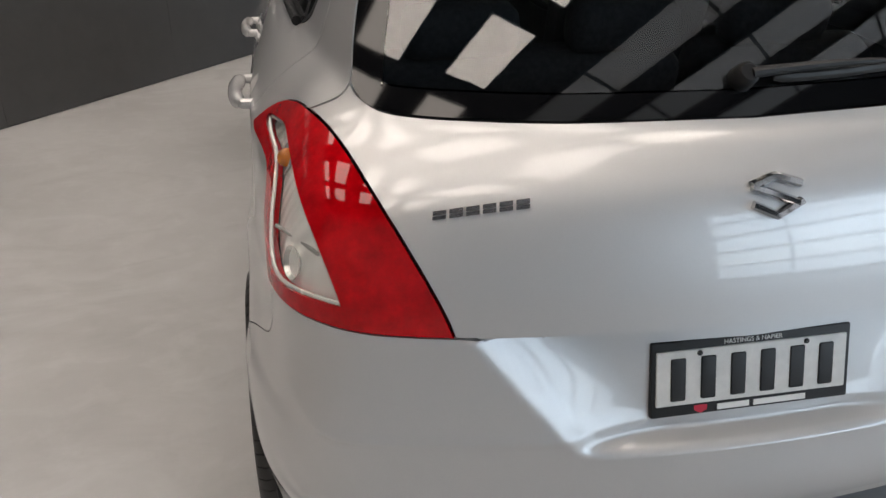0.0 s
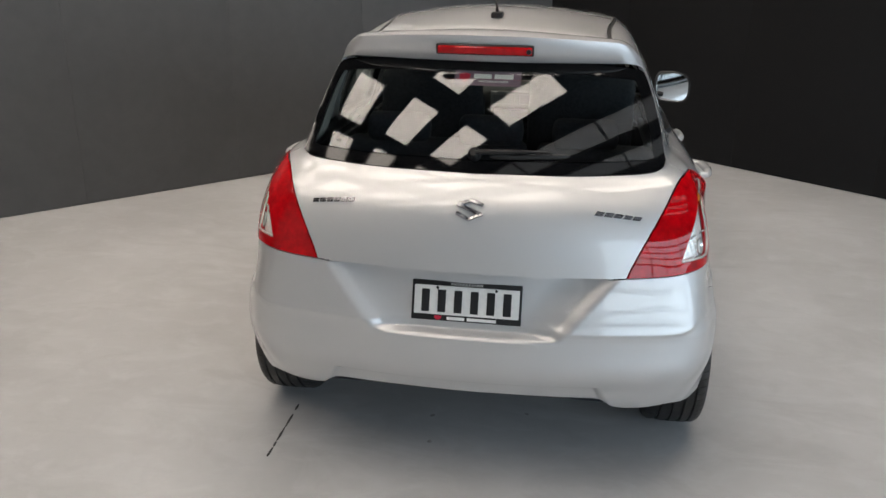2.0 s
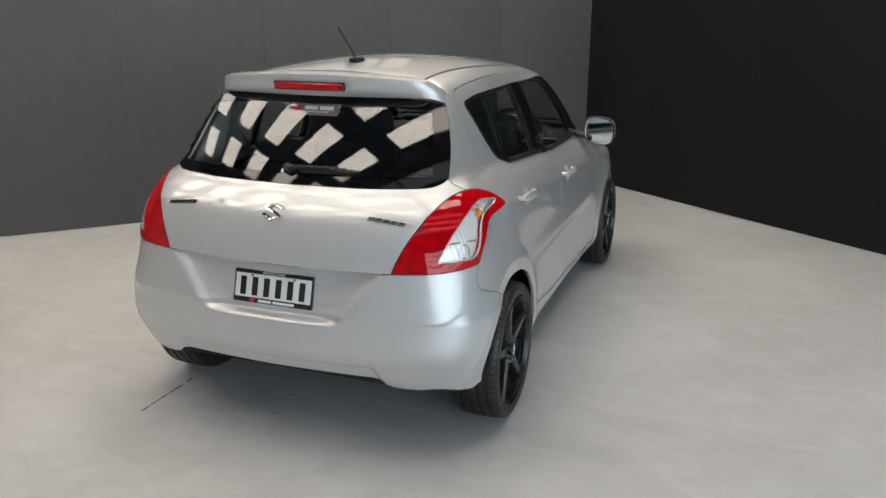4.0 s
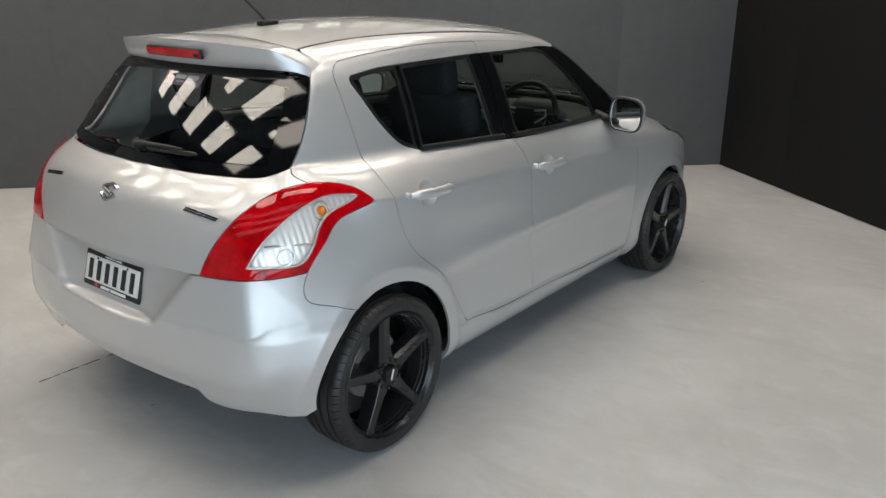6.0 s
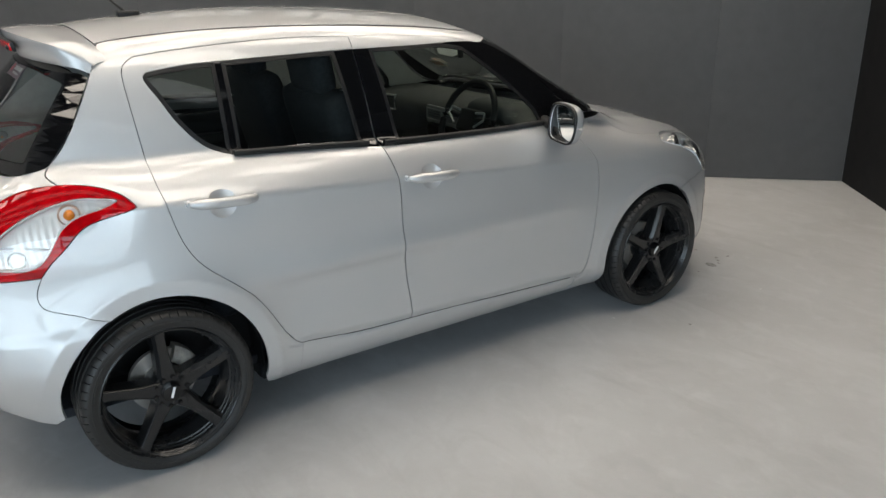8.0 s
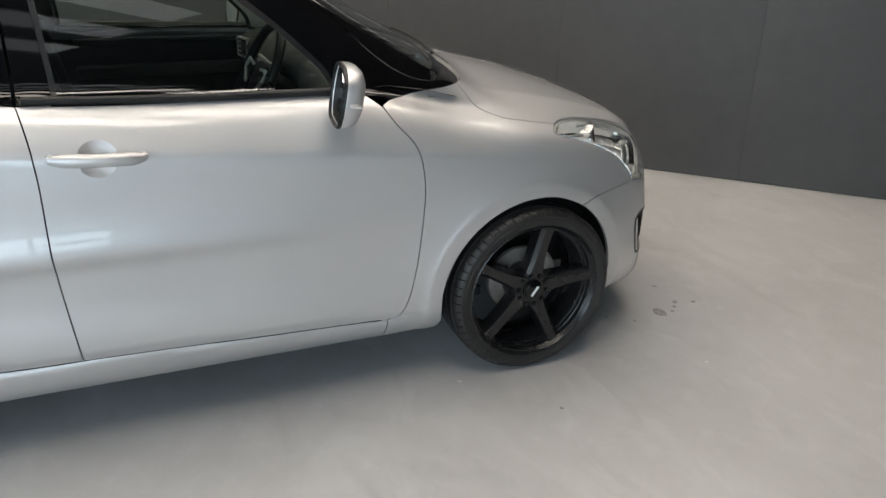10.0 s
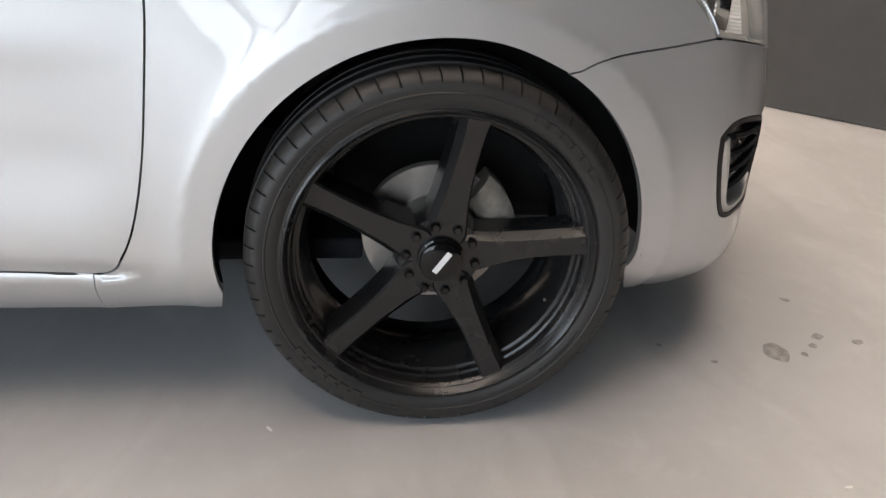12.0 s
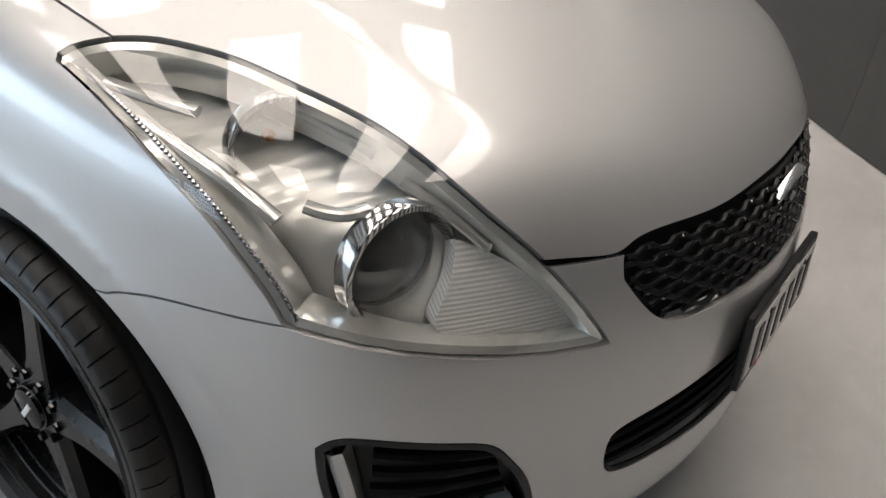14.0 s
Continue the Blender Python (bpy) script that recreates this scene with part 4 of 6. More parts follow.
def mesh_grille():
    """Dark wavy bars with bright studs, behind the upper opening."""
    root = panel("grille", shrunk(grille_line, AROUND_FRONT, -.006), AROUND_FRONT, BLACK_PLASTIC, car, gap=0, lift=-.03, fold=.01, label="black mesh grille with small bright studs")[0]
    inner = AROUND_FRONT[0](snap(shrunk(grille_line, AROUND_FRONT, .004)))
    flat, rays = AROUND_FRONT
    dots = []
    for k in range(9):
        bm = bmesh.new()
        u = np.arange(-.418, .4185, .0055)
        q = np.stack([u, .578 + .0145 * k + .0035 * np.sign(np.sin(u * 2 * math.pi / .056 + math.pi * k)) * np.minimum(1, np.abs(np.sin(u * 2 * math.pi / .056 + math.pi * k)) * 2.2)], -1)
        ok = inside(q, inner)
        if ok.sum() < 4:
            continue
        eye, way = rays(q, snap(grille_line))
        p = meet(eye, way)
        n = gradient(p)
        p = p - n * .008
        seg = [i for i in range(len(q)) if ok[i]]
        tube(bm, [Vector(p[i]) for i in seg], .0042, 6, 1.1)
        part("grille_bar", bm, BLACK_PLASTIC, root)
        for i in seg:
            if abs((u[i] / .056 + .5 * k) % 1 - .25) < .05 and (not dots or np.linalg.norm(dots[-1] - p[i]) > .02):
                dots.append(p[i] + n[i] * .004)
    bm = bmesh.new()
    for d in dots:
        bmesh.ops.create_icosphere(bm, subdivisions=1, radius=.0026, matrix=Matrix.Translation(d))
    tagged(part("stud", bm, CHROME, root, "small bright studs on the grille"), kind="stuff")
    # the plain chrome badge at the middle
    bm = bmesh.new()
    for s in (-1, 1):
        box(bm, (-.045, -.006, -.012), (.045, .012, .012), .005, pose(0, 1.945, .645 + s * .022, -12, 0, 0) @ pose(0, 0, 0, 0, 22 * 1, 0))
    part("badge", bm, CHROME, root, "plain chrome badge")


mesh_grille()
lower_root = panel("lower_grille", shrunk(lower_line, AROUND_FRONT, -.004), AROUND_FRONT, BLACK_PLASTIC, car, gap=0, lift=-.05, fold=.01, label="black slatted lower grille")[0]
for k in range(4):
    bm = bmesh.new()
    pts = []
    for x in np.linspace(-.40, .40, 33):
        q = snap([(x, 2.01 - .5 * x * x, .335 + .026 * k + .02 * (1 - (x / .4) ** 2) * (k / 3))])[0]
        pts.append(Vector(q - gradient(q[None])[0] * .018))
    tube(bm, pts, .0075, 6, .7)
    part("slat", bm, BLACK_PLASTIC, lower_root)
bm = bmesh.new()
for q in (lower_line,):
    s = snap(q)
    tube(bm, [Vector(p - gradient(p[None])[0] * .006) for p in s[::3]] + [Vector(s[0] - gradient(s[:1])[0] * .006)], .004, 6)
part("lip", bm, BLACK_PLASTIC, lower_root)
for sign in (1, -1):
    f = fog_line * np.array([sign, 1, 1])
    chart = AROUND_FRONT
    root = panel("fog_bezel", shrunk(f, chart, -.004), chart, BLACK_PLASTIC, car, gap=0, lift=-.035, fold=.01, h=.012, label="black slatted fog lamp bezel with a silver edge")[0]
    r1 = shrunk(f, chart, .008)
    panel("bezel_rim", f, chart, BLACK_PLASTIC, root, [r1], gap=0, lift=.001, fold=.03, h=.008)
    flat, rays = chart
    p0 = snap(f)
    # the silver blade along the outer and lower edge
    line = run([(sign * .722, 1.695, .468), (sign * .712, 1.712, .40), (sign * .704, 1.727, .345), (sign * .69, 1.752, .328), (sign * .64, 1.80, .322), (sign * .575, 1.842, .324), (sign * .538, 1.864, .348)], .01)
    s = snap(line)
    nn = gradient(s)
    bm = bmesh.new()
    rows = []
    for i, (p, n) in enumerate(zip(s, nn)):
        t = s[min(i + 1, len(s) - 1)] - s[max(i - 1, 0)]
        t = t / np.linalg.norm(t)
        side = np.cross(n, t) * sign
        w = .017 * (1 - .35 * i / len(s))
        rows.append([bm.verts.new(Vector(p + n * a + side * b)) for a, b in ((-.028, -w), (-.006, -w), (-.001, -w * .5), (-.004, w * .3), (-.030, w * .5))])
    for a, b in zip(rows, rows[1:]):
        for i in range(4):
            bm.faces.new((a[i], a[i + 1], b[i + 1], b[i]))
    part("blade", bm, SATIN_PAINT, root, "silver blade along the bezel")
    for k in range(4):
        bm = bmesh.new()
        pts = []
        for u in np.linspace(0, 1, 9):
            q = snap([(sign * (.700 - .135 * u + .01 * k * u), 1.73 + .12 * u, .365 + .032 * k + (.012 - .008 * k) * u)])[0]
            pts.append(Vector(q - gradient(q[None])[0] * (.020 - .012 * u)))
        tube(bm, pts, .0095, 6, .55)
        part("slat", bm, BLACK_PLASTIC, root)

# rear bumper, hatch, rear window
half = np.concatenate([run([(0, -1.80, .765), (.25, -1.79, .766), (.42, -1.765, .768), (.503, -1.757, .773)]), run(LAMP_FOOT[::-1]), run(BUMPER_SEAM_R), run(arc(-AXLE, ARCH_R, 117, 184)), run([(.766, -1.575, .275), (.735, -1.64, .275), (.68, -1.705, .288), (.60, -1.74, .293), (.525, -1.760, .298), (.49, -1.77, .310), (.45, -1.78, .330), (.40, -1.785, .337), (.2, -1.81, .340), (0, -1.815, .340)])])
panel("rear_bumper", whole(half), AROUND_REAR, PAINT, car, h=.0075, gap=.0016)
GLASS_LOW = [(.622, -1.445, 1.095), (.618, -1.475, 1.086), (.606, -1.512, 1.079), (.575, -1.552, 1.074), (.45, -1.597, 1.070), (.292, -1.628, 1.067), (0, -1.65, 1.066)]
hatch_half = np.concatenate([run(GLASS_LOW[::-1]), run(HATCH_EDGE[4:]), run(LAMP_IN[::-1]), run([(.503, -1.757, .773), (.42, -1.767, .771), (.25, -1.79, .769), (0, -1.80, .768)])])
hatch = panel("hatch", whole(hatch_half), REAR, PAINT, car)[0]
glass_half = np.concatenate([run([(0, -1.365, 1.395), (.30, -1.34, 1.39), (.45, -1.315, 1.378), (.520, -1.285, 1.362), (.541, -1.268, 1.350)]), run(HATCH_EDGE[:5]), run(GLASS_LOW)])
glass_line = whole(glass_half)
frit = shrunk(glass_line, REAR, .045)
rear_window = panel("rear_window", frit, REAR, REAR_GLASS, hatch, gap=0, lift=-.001, fold=.003)[0]
window_border = panel("window_border", glass_line, REAR, BLACK_GLOSS, hatch, [frit], gap=.0015, lift=-.0005, fold=.004, label="gloss black border of the rear window")[0]


def fair_sheet(obs):
    """Draws the rear glass out into one even curve."""
    v = np.array([tuple(q.co) for q in obs[0].data.vertices])
    v = v[(v[:, 2] > 1.135) & (np.abs(v[:, 0]) < .50)]

    def terms(x, z):
        return np.stack([1 + 0 * z, z - 1.2, (z - 1.2) ** 2, x * x], -1)
    c = np.linalg.lstsq(terms(v[:, 0], v[:, 2]), v[:, 1], rcond=None)[0]
    for ob in obs:
        q = np.array([tuple(p.co) for p in ob.data.vertices])
        x, z = q[:, 0], q[:, 2]
        for p, y, old in zip(ob.data.vertices, terms(x, z) @ c, q[:, 1]):
            p.co.y = y if abs(y - old) < .02 else old
        dx = 2 * x * c[3]
        dz = c[1] + 2 * c[2] * (z - 1.2)
        n = np.stack([dx, -1 + 0 * x, dz], -1)
        n /= np.linalg.norm(n, axis=1, keepdims=True)
        ob.data.normals_split_custom_set([tuple(map(float, n[l.vertex_index])) for l in ob.data.loops])


def spoiler():
    """The roof spoiler: from the roof's rear seam to a trailing edge, and down its back to the glass."""
    bm = bmesh.new()
    rows = []
    for x in np.linspace(-.548, .548, 61):
        a = abs(x)
        end = float(ease(.44, .548, a))
        seam = snap([(x, -1.225 + .06 * a * a, 1.48 - .2 * a * a)])[0]
        low = snap([(x, -1.372 + .36 * a * a, 1.39 - .06 * a * a)])[0]
        te = np.array([x, -1.426 + .36 * a * a, 1.474 - .10 * a * a])
        mid = np.array([x, -1.33 + .2 * a * a, 1.482 - .11 * a * a])
        te = (1 - end) * te + end * (.35 * seam + .65 * low + [0, -.012, .012])
        mid = (1 - end) * mid + end * (.6 * seam + .4 * low + [0, -.006, .01])
        foot = low + (1 - end) * np.array([0, -.034, .002]) + end * np.array([0, -.003, 0])
        back = te * .45 + foot * .55 + np.array([0, -.004, 0]) * (1 - end)
        under = low + np.array([0, .01, .0])
        rows.append([bm.verts.new(Vector(p)) for p in (seam - [0, 0, .012], seam, .5 * (seam + mid) + [0, 0, .002 * (1 - end)], mid, .5 * (mid + te) + [0, 0, .002 * (1 - end)], te + [0, .012, .0015], te, te + [0, -.002, -.009], back, foot, foot + [0, .006, -.003], under)])
    for a, b in zip(rows, rows[1:]):
        for i in range(len(a) - 1):
            bm.faces.new((a[i], b[i], b[i + 1], a[i + 1]))
    return part("spoiler", bm, PAINT, car, "", 50)


fair_sheet([rear_window, window_border])
wing = spoiler()
bm = bmesh.new()
box(bm, (-.158, -.008, -.013), (.158, .010, .013), .006, pose(0, -1.432, 1.427, 12))
part("brake_light", bm, RED, wing, "narrow red brake light in the spoiler")
bm = bmesh.new()
box(bm, (-.164, -.004, -.018), (.164, .010, .018), .006, pose(0, -1.429, 1.427, 12))
part("brake_light_frame", bm, BLACK_PLASTIC, wing)
bm = lathe([(.0004, -.012), (.007, -.012), (.009, -.006), (.009, .01)], 16, "y")
bmesh.ops.transform(bm, matrix=Matrix.Translation((.148, -1.437, 1.426)), verts=bm.verts)
part("washer_jet", bm, BLACK_PLASTIC, wing)

# roof, windscreen
roof_half = np.concatenate([run([(0, -1.222, 1.482), (.25, -1.219, 1.47), (.424, -1.212, 1.446)]), run([(p[0] - .011, p[1], p[2] + .003) for p in DITCH]), run([(.459, .395, 1.374), (.30, .43, 1.405), (0, .445, 1.418)])])
panel("roof", whole(roof_half), TOP, PAINT, car)
for sign in (1, -1):
    s = snap(run([(p[0] - .005, p[1], p[2] + .002) for p in DITCH], .04))
    n = gradient(s)
    bm = bmesh.new()
    tube(bm, [Vector((sign * p[0], p[1], p[2])) for p in s - n * .0045], .0055, 8)
    part("roof_moulding", bm, BLACK_PLASTIC, car)
screen_half = np.concatenate([run([(0, .445, 1.418), (.30, .43, 1.405), (.459, .395, 1.374), (.505, .375, 1.372)]), run(SCREEN_SIDE), run([(.60, .90, .985), (.50, .96, .99), (.30, 1.02, .995), (0, 1.045, .995)])])
screen_line = whole(screen_half)
SCREEN_CHART = plane_chart((0, .6, .8))
inner_screen = shrunk(screen_line, SCREEN_CHART, .03)
screen_ob = panel("windscreen", inner_screen, SCREEN_CHART, GLASS, car, gap=0, fold=.004)[0]
panel("screen_border", screen_line, SCREEN_CHART, BLACK_GLOSS, screen_ob, [inner_screen], gap=.001, fold=.004)

# rear lamps
CLEAR_WIN = [(.672, -1.702, .819), (.697, -1.659, .890), (.722, -1.580, .955), (.734, -1.497, .992), (.740, -1.399, 1.008), (.752, -1.325, .998), (.759, -1.286, .985), (.763, -1.35, .968), (.763, -1.417, .953), (.767, -1.468, .918), (.773, -1.500, .872), (.771, -1.555, .820), (.742, -1.632, .818)]
clear_line = run(CLEAR_WIN + CLEAR_WIN[:1])
for sign in (1, -1):
    S = np.array([sign, 1, 1])
    chart = plane_chart((sign * .72, -.68, .12))
    line = outline(LAMP_TOP, LAMP_LOW, LAMP_FOOT, LAMP_IN)
    lamp = panel("tail_light", line * S, chart, RED, car, [clear_line * S], lift=.003, gap=.0025, fold=.02, h=.012, label="red tail light with a clear middle lens")[0]
    panel("clear_lens", clear_line * S, chart, CLEAR, lamp, gap=-.001, lift=.0035, fold=.004, h=.012)
    panel("reflector", shrunk(clear_line * S, chart, -.006), chart, REFLECTOR, lamp, gap=0, lift=-.020, fold=0, h=.008)
    s = snap(clear_line * S)
    n = gradient(s)
    bm = bmesh.new()
    pts = [Vector(p) for p in (s - n * .004)[::2]]
    tube(bm, pts + pts[:1], .0036, 6)
    part("lens_edge", bm, HOUSING, lamp)
    q = snap([(sign * .748, -1.43, .965), (sign * .752, -1.52, .895), (sign * .703, -1.652, .878), (sign * .770, -1.508, .870), (sign * .745, -1.60, .845)])
    m = gradient(q)
    bm = bmesh.new()
    bmesh.ops.create_uvsphere(bm, u_segments=16, v_segments=10, radius=.017, matrix=Matrix.Translation(q[0] - m[0] * .016))
    part("bulb", bm, AMBER, lamp, "amber bulb")
    bm = bmesh.new()
    tube(bm, [Vector(q[2] - m[2] * .012 + [0, 0, .006]), Vector((q[2] + q[3]) / 2 - m[3] * .012 + [0, 0, .004]), Vector(q[3] - m[3] * .012)], .004, 8)
    part("divider", bm, SATIN, lamp)
    for c, r in ((q[0], .034), (q[4], .028)):
        bm = lathe([(.006, -.006), (r * .6, -.003), (r, .012), (r * 1.03, .012)], 28, "y")
        way = Vector(gradient(c[None])[0]).to_track_quat("Y", "Z").to_matrix().to_4x4()
        bmesh.ops.transform(bm, matrix=Matrix.Translation(c - gradient(c[None])[0] * .026) @ way, verts=bm.verts)
        part("bowl", bm, SATIN, lamp)

# head lamps
head_line = outline(HEAD_TOP, HEAD_LOW, HEAD_OUT, HEAD_TIP)
for sign in (1, -1):
    S = np.array([sign, 1, 1])
    chart = plane_chart((sign * .66, .55, .45))
    lamp = panel("headlight", head_line * S, chart, CLEAR, car, gap=.0012, lift=.001, fold=.02, h=.012, label="large clear headlight with chrome bowls inside")[0]
    lamp.visible_shadow = False
    panel("housing", shrunk(head_line * S, chart, .003), chart, REFLECTOR, lamp, gap=0, lift=-.066, fold=0, h=.010)
    fluted = run([(.590, 1.745, .730), (.548, 1.785, .700), (.500, 1.835, .650), (.462, 1.873, .595), (.520, 1.850, .598), (.600, 1.800, .610), (.640, 1.770, .625), (.620, 1.765, .670), (.590, 1.745, .730)], .008)
    panel("fluted_reflector", fluted * S, chart, RIBBED, lamp, gap=0, lift=-.034, fold=.03, h=.008)
    edge = shrunk(head_line * S, chart, .002)
    n = gradient(edge)
    bm = bmesh.new()
    rows = []
    ahead = np.roll(edge, -1, 0) - np.roll(edge, 1, 0)
    side = np.cross(n, ahead / np.linalg.norm(ahead, axis=1)[:, None])
    side *= np.sign(np.sum(side * (edge.mean(0) - edge)))
    for i in range(len(edge)):
        p, m, c = edge[i], n[i], side[i]
        rows.append([bm.verts.new(Vector(p - m * a + c * b)) for a, b in ((.006, 0), (.010, .009), (.030, .013), (.056, .014))])
    for i in range(len(rows)):
        a, b = rows[i], rows[(i + 1) % len(rows)]
        for k in range(3):
            bm.faces.new((a[k], a[k + 1], b[k + 1], b[k]))
    part("inner_rim", bm, SATIN, lamp)
    bm = bmesh.new()
    s = snap(run([(sign * x, y, z) for x, y, z in HEAD_OUT], .006))
    m = gradient(s)
    for i in range(len(s) - 1):
        t = s[i + 1] - s[i]
        c = np.cross(m[i], t / np.linalg.norm(t))
        c *= np.sign(c @ (edge.mean(0) - s[i]))
        bmesh.ops.create_icosphere(bm, subdivisions=1, radius=.0036, matrix=Matrix.Translation(s[i] - m[i] * .009 + c * .013))
    tagged(part("bead_strip", bm, CHROME, lamp, "beaded chrome strip"), kind="stuff")
    for name, c, r, deep, aim in (("low_beam_bowl", (sign * .624, 1.684, .678), .070, .058, (sign * .25, 1, .03)), ("turn_signal_bowl", (sign * .645, 1.512, .768), .054, .052, (sign * .45, 1, .10))):
        way = Vector(aim).normalized().to_track_quat("Y", "Z").to_matrix().to_4x4()
        prof = [(r * 1.10, -.004), (r * 1.10, .004), (r, .006), (r * .97, 0), (r * .90, -deep * .35), (r * .70, -deep * .75), (r * .35, -deep), (.002, -deep * 1.02)]
        bm = lathe(prof, 48, "y")
        bmesh.ops.transform(bm, matrix=Matrix.Translation(c) @ way, verts=bm.verts)
        part(name, bm, BOWL, lamp)
        bm = lathe([(.0004, -deep * .45), (.006, -deep * .48), (.008, -deep * .6), (.008, -deep)], 20, "y") if "turn" in name else lathe([(.0004, .014), (r * .30, .011), (r * .55, .005), (r * .78, -.006), (r * .92, -.018), (r * .97, -.032)], 40, "y")
        bmesh.ops.transform(bm, matrix=Matrix.Translation(c) @ way, verts=bm.verts)
        part("bulb" if "turn" in name else "projector_lens", bm, AMBER if "turn" in name else LENS, lamp, "amber bulb" if "turn" in name else "round glass projector lens")
        bm = lathe([(r * 1.12, -.016), (r * 1.12, .002), (r * 1.10, .005), (r * 1.07, .004), (r * 1.05, -.002)], 48, "y")
        bmesh.ops.transform(bm, matrix=Matrix.Translation(c) @ way, verts=bm.verts)
        part("bowl_ring", bm, CHROME, lamp)
    for line in ([(.745, 1.335, .828), (.725, 1.40, .828), (.70, 1.455, .822)], [(.755, 1.40, .80), (.748, 1.46, .79), (.735, 1.53, .765), (.72, 1.60, .73)], [(.64, 1.46, .835), (.615, 1.55, .82), (.60, 1.63, .795)], [(.60, 1.66, .775), (.575, 1.72, .74), (.55, 1.77, .70)], [(.69, 1.60, .745), (.675, 1.64, .75), (.64, 1.665, .765)]):
        s = snap(np.array(run([(sign * x, y, z) for x, y, z in line], .012)))
        m = gradient(s)
        bm = bmesh.new()
        tube(bm, [Vector(p) for p in s - m * .030], .011, 8, .6)
        part("chrome_fin", bm, SATIN, lamp)


# wheels
def tyre_mesh():
    """A road tyre with three grooves round it and notched shoulders."""
    prof = [(.216, -.195), (.226, -.198), (.245, -.203), (.268, -.204), (.283, -.199), (.293, -.190), (.2985, -.178), (.2985, -.160), (.292, -.159), (.292, -.150), (.3005, -.149), (.302, -.120), (.295, -.119), (.295, -.108), (.302, -.107), (.302, -.082), (.295, -.081), (.295, -.070), (.302, -.069), (.3005, -.044), (.292, -.043), (.292, -.034), (.2985, -.033), (.2985, -.018), (.293, -.008), (.286, -.001), (.278, .003), (.270, .0035), (.262, .0028), (.2605, .0040), (.2585, .0040), (.257, .0026), (.245, .002), (.236, -.002), (.2325, -.0015), (.230, -.006), (.216, -.010)]
    steps = (0, .045, .075, .30, .53, .76, .97)
    per, blocks = len(steps), 62
    n = per * blocks
    bm = bmesh.new()
    rings = []
    for k, (r, a) in enumerate(prof):
        shoulder = r > .284 and (a > -.033 or a < -.159)
        ringv = []
        for i in range(n):
            notch = i % per < 2
            rr, aa = TYRE - (TYRE - r) * (.832 if r < .27 else .832 + .168 * (r - .27) / .032), a
            if shoulder and notch:
                rr -= .0042
                aa -= .0036 if a > -.1 else -.0036
            t = 2 * math.pi * (i // per + steps[i % per] + (.13 * max(0, (a + .033) / .03) if a > -.1 else 0)) / blocks
            ringv.append(bm.verts.new((aa, rr * math.sin(t), rr * math.cos(t))))
        rings.append(ringv)
    for a, b in zip(rings, rings[1:]):
        for i in range(n):
            j = (i + 1) % n
            bm.faces.new((a[i], b[i], b[j], a[j]))
    return bm


def spoke_mesh(angle):
    """One broad spoke with a flat face, a bevelled leading edge and deep flanks, waisted and dished to the hub."""
    bm = bmesh.new()
    c, s = math.cos(angle), math.sin(angle)
    rows = []
    for r, w, x in ((.020, .026, -.022), (.042, .0330, -.022), (.060, .0310, -.0215), (.085, .0265, -.0215), (.115, .0235, -.0205), (.150, .0220, -.0185), (.185, .0215, -.016), (.210, .0220, -.0135), (.2285, .0235, -.0115)):
        shift = .010 * (max(0, r - .03) / .195) ** 1.5
        sec = ((-w - .002, x - .060), (-w, x - .014), (-w + .011, x), (w - .003, x), (w, x - .004), (w + .004, x - .060))
        rows.append([bm.verts.new((xx, r * s + (t + shift) * c, r * c - (t + shift) * s)) for t, xx in sec])
    for p, q in zip(rows, rows[1:]):
        for i in range(5):
            bm.faces.new((p[i], q[i], q[i + 1], p[i + 1]))
    bm.faces.new(rows[-1])
    return bm


